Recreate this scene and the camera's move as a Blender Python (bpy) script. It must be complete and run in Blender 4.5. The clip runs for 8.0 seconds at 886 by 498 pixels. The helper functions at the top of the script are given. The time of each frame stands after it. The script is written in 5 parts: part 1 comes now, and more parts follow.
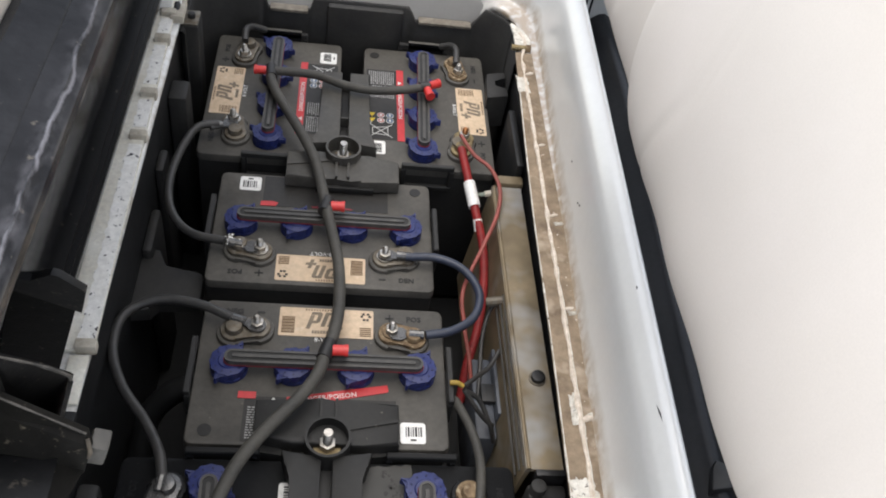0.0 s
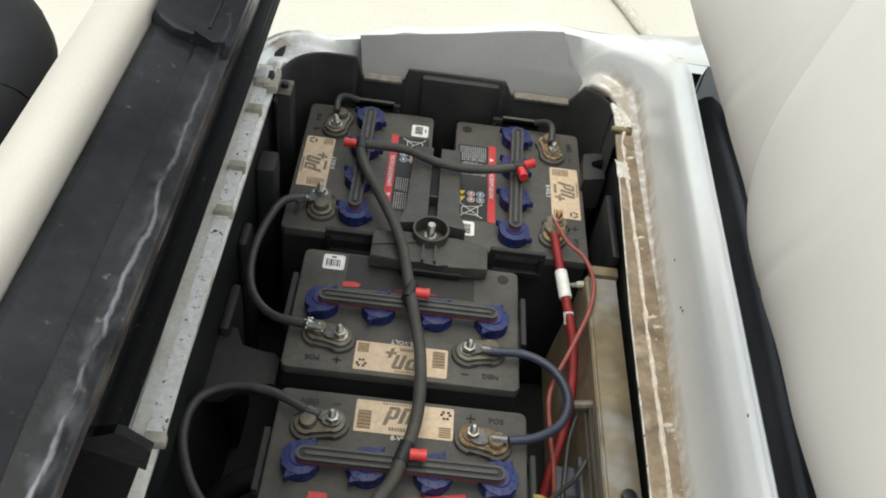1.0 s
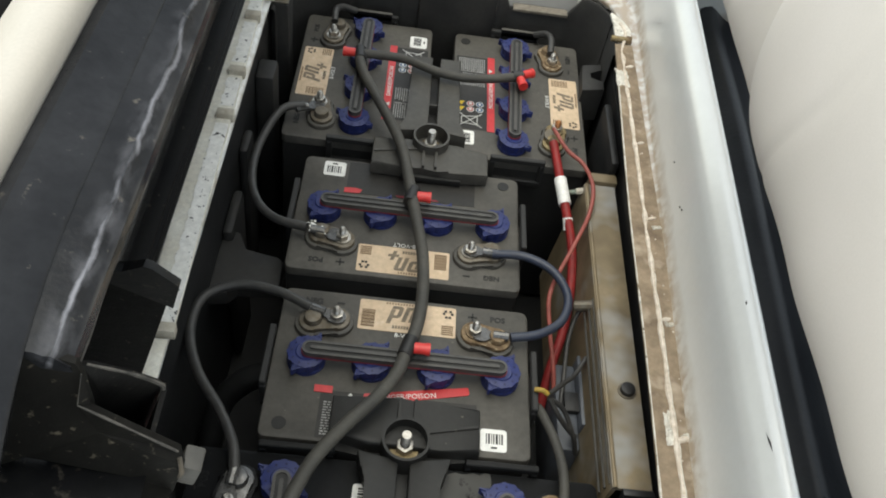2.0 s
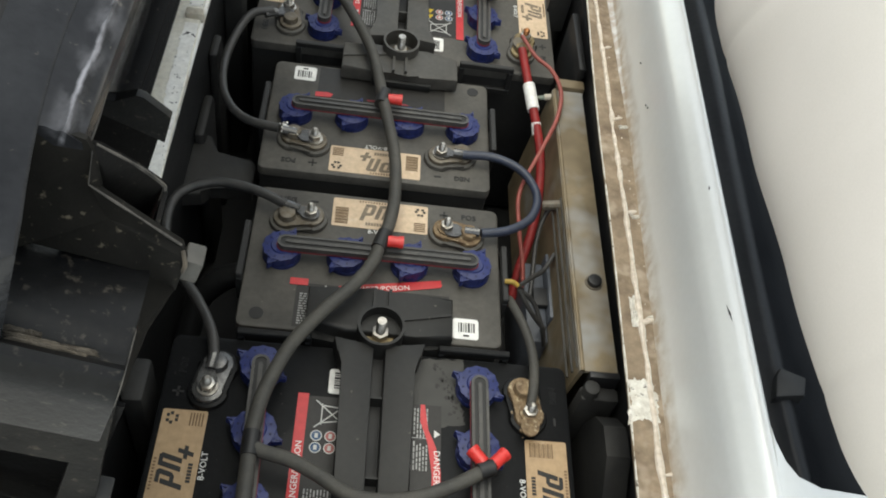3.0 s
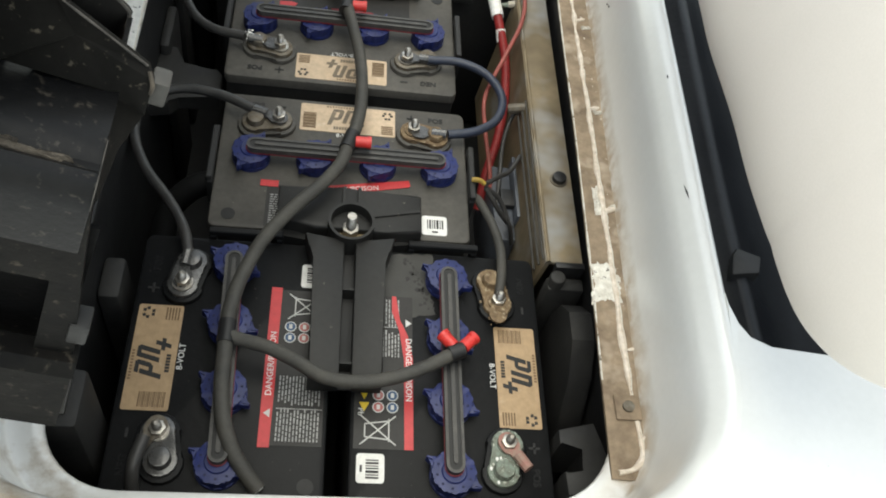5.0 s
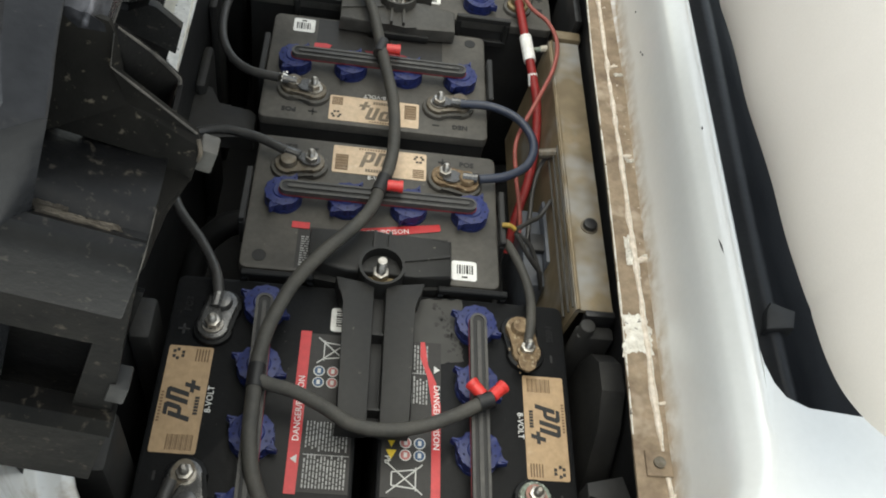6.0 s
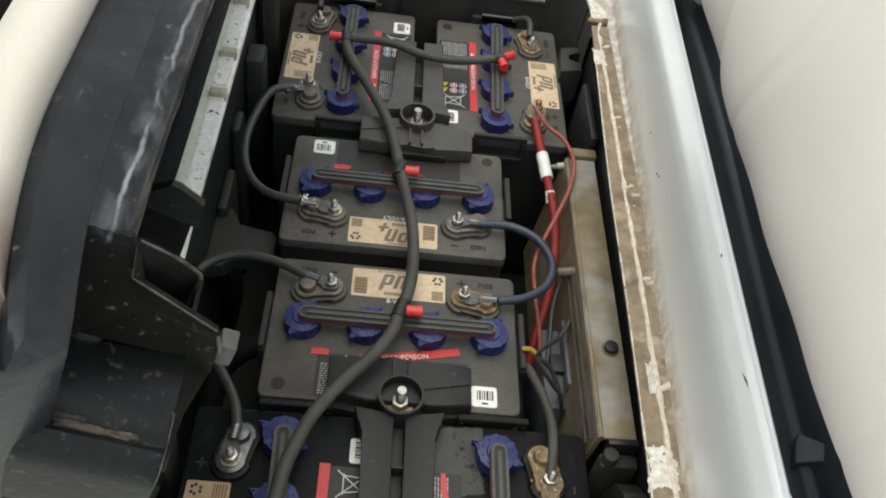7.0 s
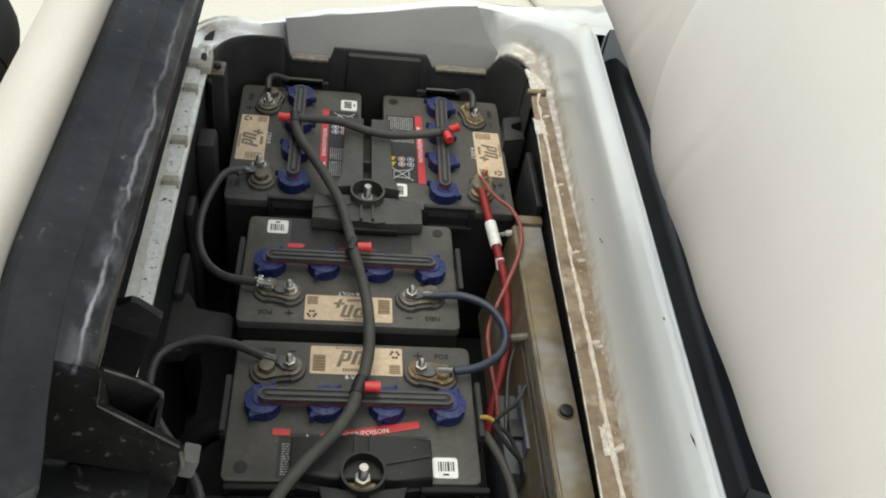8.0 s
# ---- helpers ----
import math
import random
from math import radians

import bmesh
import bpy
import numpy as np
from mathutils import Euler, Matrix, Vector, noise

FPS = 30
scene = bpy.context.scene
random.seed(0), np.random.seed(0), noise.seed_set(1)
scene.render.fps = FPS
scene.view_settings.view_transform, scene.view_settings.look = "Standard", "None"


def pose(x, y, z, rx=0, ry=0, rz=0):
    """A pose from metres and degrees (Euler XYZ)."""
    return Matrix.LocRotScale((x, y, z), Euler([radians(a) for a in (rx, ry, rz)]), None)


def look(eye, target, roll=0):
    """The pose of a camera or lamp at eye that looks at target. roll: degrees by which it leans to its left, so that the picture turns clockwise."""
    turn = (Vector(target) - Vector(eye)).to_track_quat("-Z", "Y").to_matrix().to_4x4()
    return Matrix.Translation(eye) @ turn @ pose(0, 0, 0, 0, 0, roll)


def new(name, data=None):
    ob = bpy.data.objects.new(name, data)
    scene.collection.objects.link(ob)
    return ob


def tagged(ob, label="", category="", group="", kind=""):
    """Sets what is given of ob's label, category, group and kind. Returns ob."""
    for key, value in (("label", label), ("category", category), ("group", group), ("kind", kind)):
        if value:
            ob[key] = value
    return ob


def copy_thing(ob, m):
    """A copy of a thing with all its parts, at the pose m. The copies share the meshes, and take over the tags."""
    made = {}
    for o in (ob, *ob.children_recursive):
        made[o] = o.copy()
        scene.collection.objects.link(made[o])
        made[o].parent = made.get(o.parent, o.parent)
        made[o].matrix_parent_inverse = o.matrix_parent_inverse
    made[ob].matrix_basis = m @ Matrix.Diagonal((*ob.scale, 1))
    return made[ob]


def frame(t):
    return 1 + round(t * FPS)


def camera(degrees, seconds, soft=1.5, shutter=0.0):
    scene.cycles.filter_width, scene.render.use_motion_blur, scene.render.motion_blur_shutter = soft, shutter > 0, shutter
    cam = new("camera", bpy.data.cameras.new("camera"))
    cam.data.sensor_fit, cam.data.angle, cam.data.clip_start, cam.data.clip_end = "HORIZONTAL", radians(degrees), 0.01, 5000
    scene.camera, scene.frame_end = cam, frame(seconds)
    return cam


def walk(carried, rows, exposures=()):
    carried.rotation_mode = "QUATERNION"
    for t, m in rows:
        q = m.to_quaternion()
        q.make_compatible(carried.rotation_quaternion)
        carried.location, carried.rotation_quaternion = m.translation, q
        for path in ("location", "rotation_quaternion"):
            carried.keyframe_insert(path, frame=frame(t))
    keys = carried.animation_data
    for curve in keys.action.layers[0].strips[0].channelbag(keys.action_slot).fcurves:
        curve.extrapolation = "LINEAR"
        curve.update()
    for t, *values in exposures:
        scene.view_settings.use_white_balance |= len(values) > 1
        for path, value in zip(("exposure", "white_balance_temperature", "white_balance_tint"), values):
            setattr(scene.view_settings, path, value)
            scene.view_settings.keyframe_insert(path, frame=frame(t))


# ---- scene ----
cam = camera(53.6, 8.0, soft=1.9)
PATH = [
    (0, (-0.009, -0.611, 1.399), (0.267, 0.728, -0.062), 12.1),
    (0.5, (-0.023, -0.553, 1.392), (0.109, 0.817, -0.058), 9.9),
    (1, (-0.024, -0.534, 1.395), (0.075, 0.876, -0.021), 9.7),
    (1.2, (-0.029, -0.539, 1.388), (0.065, 0.854, -0.045), 9.9),
    (2.3, (-0.035, -0.591, 1.361), (0.131, 0.698, -0.159), 11.8),
    (2.5, (-0.038, -0.603, 1.354), (0.149, 0.663, -0.183), 12.5),
    (3, (-0.037, -0.628, 1.348), (0.195, 0.601, -0.212), 14.3),
    (3.5, (-0.037, -0.653, 1.346), (0.224, 0.551, -0.23), 15.4),
    (4, (-0.03, -0.668, 1.343), (0.252, 0.505, -0.252), 15.9),
    (4.5, (-0.026, -0.68, 1.336), (0.268, 0.464, -0.278), 16.0),
    (4.7, (-0.027, -0.682, 1.334), (0.273, 0.453, -0.285), 16.1),
    (5.8, (-0.034, -0.676, 1.338), (0.229, 0.491, -0.265), 15.3),
    (6, (-0.038, -0.667, 1.341), (0.207, 0.522, -0.248), 14.8),
    (6.5, (-0.044, -0.651, 1.351), (0.163, 0.607, -0.189), 13.3),
    (7, (-0.042, -0.632, 1.367), (0.142, 0.702, -0.112), 11.4),
    (7.5, (-0.044, -0.623, 1.387), (0.129, 0.782, -0.026), 9.8),
    (8, (-0.04, -0.634, 1.403), (0.228, 0.785, 0.019), 10.5),
]
EXPOSURE = [(0.0, 0.56, 6700, 10), (0.5, 0.52, 6800, 6), (1.0, 0.43, 6850, 3), (2.5, 0.52, 6900, 2), (4.5, 0.56, 6900, 2), (6.5, 0.53, 6900, 2), (7.5, 0.38, 6900, 2), (8.0, 0.35, 6900, 2)]
walk(cam, [(t, look(eye, target, roll)) for t, eye, target, roll in PATH], EXPOSURE)

# World and light: soft daylight, sun high and wide behind thin cloud
world = bpy.data.worlds.new("sky")
scene.world = world
world.use_nodes = True
wn = world.node_tree.nodes
sky = wn.new("ShaderNodeTexSky")
sky.sky_type, sky.sun_disc = "NISHITA", False
sky.sun_elevation, sky.sun_rotation = radians(76), radians(264)
wn["Background"].inputs["Strength"].default_value = 0.27
haze = wn.new("ShaderNodeHueSaturation")
haze.inputs["Saturation"].default_value = 0.4
world.node_tree.links.new(sky.outputs[0], haze.inputs["Color"])
world.node_tree.links.new(haze.outputs[0], wn["Background"].inputs["Color"])
sun_data = bpy.data.lights.new("sun", "SUN")
sun_data.energy, sun_data.angle, sun_data.color = 1.7, radians(60), (1.0, 0.945, 0.87)
sun = new("sun", sun_data)
sun.matrix_world = look((-0.30, 0.15, 3.4), (0, 0, 0.6))

ZB = 0.62  # height of the battery lids


# ---- materials ----
def material(name, colour, rough=0.6, metal=0.0, second=None, scale=20.0, amount=0.5, bump=0.15, fine=160.0,
             spots=None, spot_scale=40.0, spot_edge=(0.62, 0.7), spec=0.5, grain=0.15):
    """Procedural surface: a base colour, a second colour in clouds, optional sharp spots, fine grain and relief."""
    m = bpy.data.materials.new(name)
    m.use_nodes = True
    nt = m.node_tree
    b = nt.nodes["Principled BSDF"]
    co = nt.nodes.new("ShaderNodeTexCoord")
    info = nt.nodes.new("ShaderNodeObjectInfo")
    shift = nt.nodes.new("ShaderNodeVectorMath")
    shift.operation = "ADD"
    nt.links.new(co.outputs["Object"], shift.inputs[0])
    mul = nt.nodes.new("ShaderNodeVectorMath")
    mul.operation = "SCALE"
    mul.inputs[0].default_value = (3.1, 7.7, 5.3)
    nt.links.new(info.outputs["Random"], mul.inputs["Scale"])
    nt.links.new(mul.outputs[0], shift.inputs[1])

    def cloud(s, detail=6.0):
        n = nt.nodes.new("ShaderNodeTexNoise")
        n.inputs["Scale"].default_value, n.inputs["Detail"].default_value = s, detail
        n.inputs["Roughness"].default_value = 0.62
        nt.links.new(shift.outputs[0], n.inputs["Vector"])
        return n.outputs["Fac"]

    def ramp(sock, lo, hi):
        r = nt.nodes.new("ShaderNodeMapRange")
        r.inputs["From Min"].default_value, r.inputs["From Max"].default_value = lo, hi
        nt.links.new(sock, r.inputs["Value"])
        return r.outputs["Result"]

    def mix(fac, a, c):
        x = nt.nodes.new("ShaderNodeMix")
        x.data_type = "RGBA"
        for sock, v in ((x.inputs["Factor"], fac), (x.inputs["A"], a), (x.inputs["B"], c)):
            if isinstance(v, bpy.types.NodeSocket):
                nt.links.new(v, sock)
            else:
                sock.default_value = v if not isinstance(v, tuple) else (*v[:3], 1)
        return x.outputs["Result"]

    second = second or tuple(c * 0.7 for c in colour)
    big = cloud(scale)
    small = cloud(fine, 4.0)
    fac = nt.nodes.new("ShaderNodeMath")
    fac.operation = "MULTIPLY"
    fac.inputs[1].default_value = amount
    nt.links.new(ramp(big, 0.36, 0.66), fac.inputs[0])
    col = mix(fac.outputs[0], colour, second)
    lo, hi = 1 - grain, 1 + 0.7 * grain
    speck = mix(ramp(small, 0.3, 0.7), (lo, lo, lo), (hi, hi, hi))
    g = nt.nodes.new("ShaderNodeMix")
    g.data_type, g.blend_type = "RGBA", "MULTIPLY"
    g.inputs["Factor"].default_value = 1.0
    nt.links.new(col, g.inputs["A"])
    nt.links.new(speck, g.inputs["B"])
    col = g.outputs["Result"]
    if spots:
        col = mix(ramp(cloud(spot_scale, 3.0), *spot_edge), col, spots)
    nt.links.new(col, b.inputs["Base Color"])
    rr = nt.nodes.new("ShaderNodeMapRange")
    rr.inputs["To Min"].default_value, rr.inputs["To Max"].default_value = max(rough - 0.12, 0.05), min(rough + 0.15, 1.0)
    nt.links.new(big, rr.inputs["Value"])
    nt.links.new(rr.outputs["Result"], b.inputs["Roughness"])
    b.inputs["Metallic"].default_value = metal
    b.inputs["Specular IOR Level"].default_value = spec
    if bump:
        bp = nt.nodes.new("ShaderNodeBump")
        bp.inputs["Strength"].default_value, bp.inputs["Distance"].default_value = bump, 0.002
        nt.links.new(small, bp.inputs["Height"])
        nt.links.new(bp.outputs[0], b.inputs["Normal"])
    return m


M = {}
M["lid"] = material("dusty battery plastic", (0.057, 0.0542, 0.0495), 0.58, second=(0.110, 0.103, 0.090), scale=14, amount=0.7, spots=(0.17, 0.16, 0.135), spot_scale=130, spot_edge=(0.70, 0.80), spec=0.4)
# cleaner lids, colour also lowered for the weaker light at the near end
M["lid_dark"] = material("black battery plastic", (0.0078, 0.0082, 0.0090), 0.42, second=(0.0135, 0.0138, 0.0142), scale=12, amount=0.6, spots=(0.09, 0.085, 0.075), spot_scale=140, spot_edge=(0.70, 0.77), spec=0.15)
M["tin"] = material("greased tinned copper", (0.13, 0.13, 0.13), 0.25, 0.5, second=(0.06, 0.058, 0.055), scale=120, amount=0.8)
M["channel"] = material("black rubber channel", (0.012, 0.012, 0.012), 0.6)
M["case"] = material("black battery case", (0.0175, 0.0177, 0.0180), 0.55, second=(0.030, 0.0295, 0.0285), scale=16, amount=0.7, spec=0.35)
M["blue"] = material("blue cap plastic", (0.008, 0.0175, 0.115), 0.45, second=(0.012, 0.018, 0.070), scale=60, amount=0.6)
M["blue_hole"] = material("dark blue holes", (0.004, 0.008, 0.05), 0.7, bump=0)
M["bar"] = material("dusty grey rubber", (0.036, 0.035, 0.034), 0.5, second=(0.080, 0.076, 0.068), scale=40, amount=0.7)
M["red"] = material("red plastic", (0.62, 0.035, 0.03), 0.4, second=(0.45, 0.03, 0.03), amount=0.5)
M["gasket"] = material("dull red gasket", (0.20, 0.02, 0.03), 0.6)
# near labels darkened for the weaker light there; the pale ones also faded
M["tan"] = material("tan paper label", (0.40, 0.275, 0.155), 0.5, second=(0.32, 0.22, 0.12), scale=25, amount=0.6, bump=0.05, spots=(0.50, 0.39, 0.27), spot_scale=70, spot_edge=(0.62, 0.85))
M["tan_pale"] = material("faded paper label", (0.60, 0.46, 0.32), 0.5, second=(0.50, 0.37, 0.24), scale=25, amount=0.6, bump=0.05, spots=(0.70, 0.60, 0.48), spot_scale=60, spot_edge=(0.58, 0.85))
M["white"] = material("bright white print", (0.80, 0.80, 0.78), 0.5, bump=0)
M["greyprint"] = material("grey small print", (0.40, 0.40, 0.39), 0.5, second=(0.22, 0.22, 0.22), scale=120, amount=0.8, bump=0)
M["pinkcrust"] = material("pink corroded copper", (0.36, 0.17, 0.14), 0.75, 0.1, second=(0.24, 0.22, 0.18), scale=160, amount=0.8)
M["scraped"] = material("grey scraped glue", (0.042, 0.041, 0.037), 0.6, second=(0.026, 0.0255, 0.0235), scale=40, amount=0.8)
M["ink"] = material("black print", (0.012, 0.012, 0.012), 0.55, bump=0)
M["fadedink"] = material("faded dusty print", (0.13, 0.105, 0.08), 0.6, second=(0.24, 0.19, 0.13), scale=90, amount=0.9, bump=0)
M["brownink"] = material("brown print", (0.14, 0.085, 0.04), 0.6, bump=0)
M["paper"] = material("white paper sticker", (0.78, 0.78, 0.76), 0.5, second=(0.66, 0.65, 0.61), scale=60, amount=0.4, bump=0.03)
M["print"] = material("white print", (0.62, 0.62, 0.60), 0.5, second=(0.42, 0.42, 0.40), scale=80, amount=0.6, bump=0)
M["redlabel"] = material("red label print", (0.52, 0.03, 0.035), 0.4, second=(0.40, 0.03, 0.035), amount=0.4, bump=0.02)
M["film"] = material("black label film", (0.024, 0.023, 0.022), 0.45, amount=0.4, bump=0.02, second=(0.040, 0.038, 0.035), spec=0.3)
M["yellow"] = material("yellow print", (0.70, 0.50, 0.03), 0.5, bump=0)
M["pictoblue"] = material("blue print", (0.03, 0.08, 0.17), 0.5, bump=0)
M["pictored"] = material("faded red print", (0.42, 0.14, 0.13), 0.5, bump=0)
M["steel"] = material("dull zinc steel", (0.50, 0.48, 0.45), 0.36, 0.9, second=(0.26, 0.24, 0.20), scale=220, amount=0.8)
M["lead"] = material("dull lead", (0.17, 0.155, 0.13), 0.55, 0.5, second=(0.10, 0.075, 0.045), scale=150, amount=0.8)
M["rusty"] = material("rusty terminal", (0.24, 0.17, 0.095), 0.7, 0.2, second=(0.10, 0.062, 0.034), scale=150, amount=0.9, bump=0.7, spots=(0.46, 0.39, 0.27), spot_scale=190, spot_edge=(0.56, 0.74))
M["green"] = material("corroded terminal", (0.22, 0.27, 0.23), 0.75, 0.2, second=(0.10, 0.085, 0.06), scale=150, amount=0.8, spots=(0.6, 0.62, 0.55), spot_scale=240, spot_edge=(0.58, 0.68))
M["copper"] = material("copper", (0.50, 0.22, 0.09), 0.4, 0.8, amount=0.6, scale=150)
M["brass"] = material("dull brass", (0.30, 0.235, 0.12), 0.55, 0.6, second=(0.13, 0.095, 0.055), scale=160, amount=0.9, spots=(0.42, 0.38, 0.28), spot_scale=200, spot_edge=(0.6, 0.72))
M["hose"] = material("dusty black rubber hose", (0.038, 0.0370, 0.0335), 0.65, second=(0.078, 0.0735, 0.0625), scale=30, amount=0.7, fine=300)
M["tee"] = material("black fitting", (0.012, 0.012, 0.013), 0.5)
M["cable"] = material("black cable", (0.030, 0.030, 0.030), 0.45, second=(0.055, 0.052, 0.048), scale=50, amount=0.6)
M["bluecable"] = material("blue-black cable", (0.022, 0.030, 0.055), 0.45, second=(0.04, 0.045, 0.06), scale=50, amount=0.6)
M["redcable"] = material("red cable", (0.26, 0.022, 0.022), 0.5, second=(0.15, 0.02, 0.02), scale=50, amount=0.6, spec=0.3)
M["pinkwire"] = material("faded red wire", (0.30, 0.075, 0.06), 0.55, second=(0.18, 0.05, 0.04), scale=50, amount=0.6)
M["bracket"] = material("grey-black bracket plastic", (0.0155, 0.0155, 0.0152), 0.5, second=(0.0250, 0.0246, 0.0234), scale=18, amount=0.8, spots=(0.11, 0.10, 0.085), spot_scale=110, spot_edge=(0.69, 0.77), spec=0.3)
M["bracket_dusty"] = material("dusty grey bracket plastic", (0.045, 0.043, 0.039), 0.5, second=(0.082, 0.078, 0.070), scale=18, amount=0.8, spots=(0.19, 0.18, 0.155), spot_scale=110, spot_edge=(0.70, 0.78), spec=0.35)
M["tub"] = material("black tub plastic", (0.0105, 0.0109, 0.0116), 0.5, second=(0.019, 0.0192, 0.0192), scale=15, amount=0.7, spec=0.35)
M["ledge"] = material("dusty black plastic", (0.0175, 0.0175, 0.0178), 0.6, second=(0.038, 0.0368, 0.034), scale=16, amount=0.8, spec=0.35)
M["putty"] = material("grey-white putty", (0.70, 0.68, 0.62), 0.75, second=(0.40, 0.36, 0.30), scale=120, amount=0.8, bump=0.5, spots=(0.10, 0.085, 0.07), spot_scale=170, spot_edge=(0.62, 0.68))
M["tab"] = material("grey-beige painted tab", (0.50, 0.47, 0.40), 0.6, second=(0.34, 0.30, 0.24), scale=60, amount=0.7)
# dust-specked pan plastic, darkened so its recesses stay black as in shade
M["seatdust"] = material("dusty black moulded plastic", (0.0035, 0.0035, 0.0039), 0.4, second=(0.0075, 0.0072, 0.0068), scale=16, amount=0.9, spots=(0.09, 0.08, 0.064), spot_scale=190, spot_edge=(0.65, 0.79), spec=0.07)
M["seatwall"] = material("brown-dusted black plastic", (0.0105, 0.0098, 0.0084), 0.65, second=(0.004, 0.0039, 0.0036), scale=18, amount=0.9, spots=(0.09, 0.078, 0.06), spot_scale=190, spot_edge=(0.62, 0.76), spec=0.1)
M["seatshelf"] = material("grey-dusted black plastic", (0.0045, 0.0048, 0.0056), 0.36, second=(0.0105, 0.0106, 0.0108), scale=26, amount=1.0, spots=(0.07, 0.063, 0.052), spot_scale=190, spot_edge=(0.60, 0.80), spec=0.16)
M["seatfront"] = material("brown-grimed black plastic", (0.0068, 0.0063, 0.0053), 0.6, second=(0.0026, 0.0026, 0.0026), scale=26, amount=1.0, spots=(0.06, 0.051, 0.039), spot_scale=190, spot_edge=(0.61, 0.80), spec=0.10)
M["dirt"] = material("dry caked dirt", (0.13, 0.11, 0.085), 0.9, second=(0.04, 0.034, 0.027), scale=110, amount=0.9, bump=0.6)
M["wornedge"] = material("worn pale edge", (0.11, 0.10, 0.088), 0.8, second=(0.012, 0.012, 0.011), scale=50, amount=1.0, bump=0.3)
M["dirtlip"] = material("dirt-caked edge", (0.085, 0.07, 0.052), 0.85, second=(0.016, 0.015, 0.014), scale=70, amount=0.9, bump=0.5)


def seat_material():
    """Black pan plastic: specks, a broken pale scuff along the crease and caked dirt along the lip."""
    # bluish second colour: blotchy dust, and the pan's glossy sheen painted in
    m = material("scuffed black seat pan", (0.0072, 0.0076, 0.0086), 0.18, second=(0.0260, 0.0268, 0.0295), scale=8, amount=0.9, spots=(0.10, 0.09, 0.075), spot_scale=160, spot_edge=(0.67, 0.79), spec=0.12)
    nt = m.node_tree
    b = nt.nodes["Principled BSDF"]
    co = nt.nodes.new("ShaderNodeTexCoord")
    sep = nt.nodes.new("ShaderNodeSeparateXYZ")
    nt.links.new(co.outputs["Object"], sep.inputs[0])

    def maths(op, *v):
        n = nt.nodes.new("ShaderNodeMath")
        n.operation = op
        for k, x in enumerate(v):
            if isinstance(x, bpy.types.NodeSocket):
                nt.links.new(x, n.inputs[k])
            else:
                n.inputs[k].default_value = x
        return n.outputs[0]

    def fbm(scale, stretch):
        mp = nt.nodes.new("ShaderNodeMapping")
        mp.inputs["Scale"].default_value = stretch
        nt.links.new(co.outputs["Object"], mp.inputs[0])
        n = nt.nodes.new("ShaderNodeTexNoise")
        n.inputs["Scale"].default_value, n.inputs["Detail"].default_value = scale, 6
        nt.links.new(mp.outputs[0], n.inputs["Vector"])
        return n.outputs["Fac"]

    def span(x, lo, hi):
        r = nt.nodes.new("ShaderNodeMapRange")
        r.inputs["From Min"].default_value, r.inputs["From Max"].default_value = lo, hi
        nt.links.new(x, r.inputs["Value"])
        return r.outputs[0]

    wander = maths("MULTIPLY_ADD", fbm(26, (0, 1, 0)), 0.013, -0.0065)
    off = maths("ABSOLUTE", maths("ADD", maths("ADD", sep.outputs["X"], 0.0213), wander))
    high = span(sep.outputs["Z"], 0.443, 0.446)
    core = maths("MULTIPLY", span(off, 0.0013, 0.0002), span(fbm(60, (2, 0.7, 2)), 0.33, 0.55))
    haze = maths("MULTIPLY", span(off, 0.0070, 0.0008), span(fbm(120, (1, 0.5, 1)), 0.44, 1.15))
    scuff = maths("MULTIPLY", maths("MULTIPLY", maths("MAXIMUM", core, haze), high), maths("MULTIPLY", span(sep.outputs["Y"], -0.12, -0.37), span(sep.outputs["Y"], -0.440, -0.434)))
    lip = maths("MULTIPLY", span(maths("ABSOLUTE", maths("ADD", sep.outputs["X"], 0.0142)), 0.0026, 0.0010), span(fbm(60, (1, 0.6, 1)), 0.40, 0.62))
    lip = maths("MULTIPLY", maths("MULTIPLY", lip, span(sep.outputs["Z"], 0.4365, 0.4395)), span(sep.outputs["Y"], -0.441, -0.436))
    old = b.inputs["Base Color"].links[0].from_socket
    for fac, col in ((lip, (0.060, 0.056, 0.052, 1)), (scuff, (0.19, 0.19, 0.21, 1))):
        x = nt.nodes.new("ShaderNodeMix")
        x.data_type = "RGBA"
        nt.links.new(fac, x.inputs["Factor"])
        nt.links.new(old, x.inputs["A"])
        x.inputs["B"].default_value = col
        old = x.outputs["Result"]
    nt.links.new(old, b.inputs["Base Color"])
    return m


M["seat"] = seat_material()
M["cream"] = material("cream vinyl", (0.71, 0.655, 0.60), 0.50, second=(0.64, 0.59, 0.52), scale=4, amount=0.5, bump=0.04, fine=700, grain=0.03)
# copy of the backrest vinyl, darkened in colour to offset strong light from above
M["cream_seat"] = material("dusty cream vinyl", (0.44, 0.405, 0.355), 0.5, second=(0.38, 0.345, 0.295), scale=7, amount=0.6, bump=0.04, fine=700, grain=0.05)


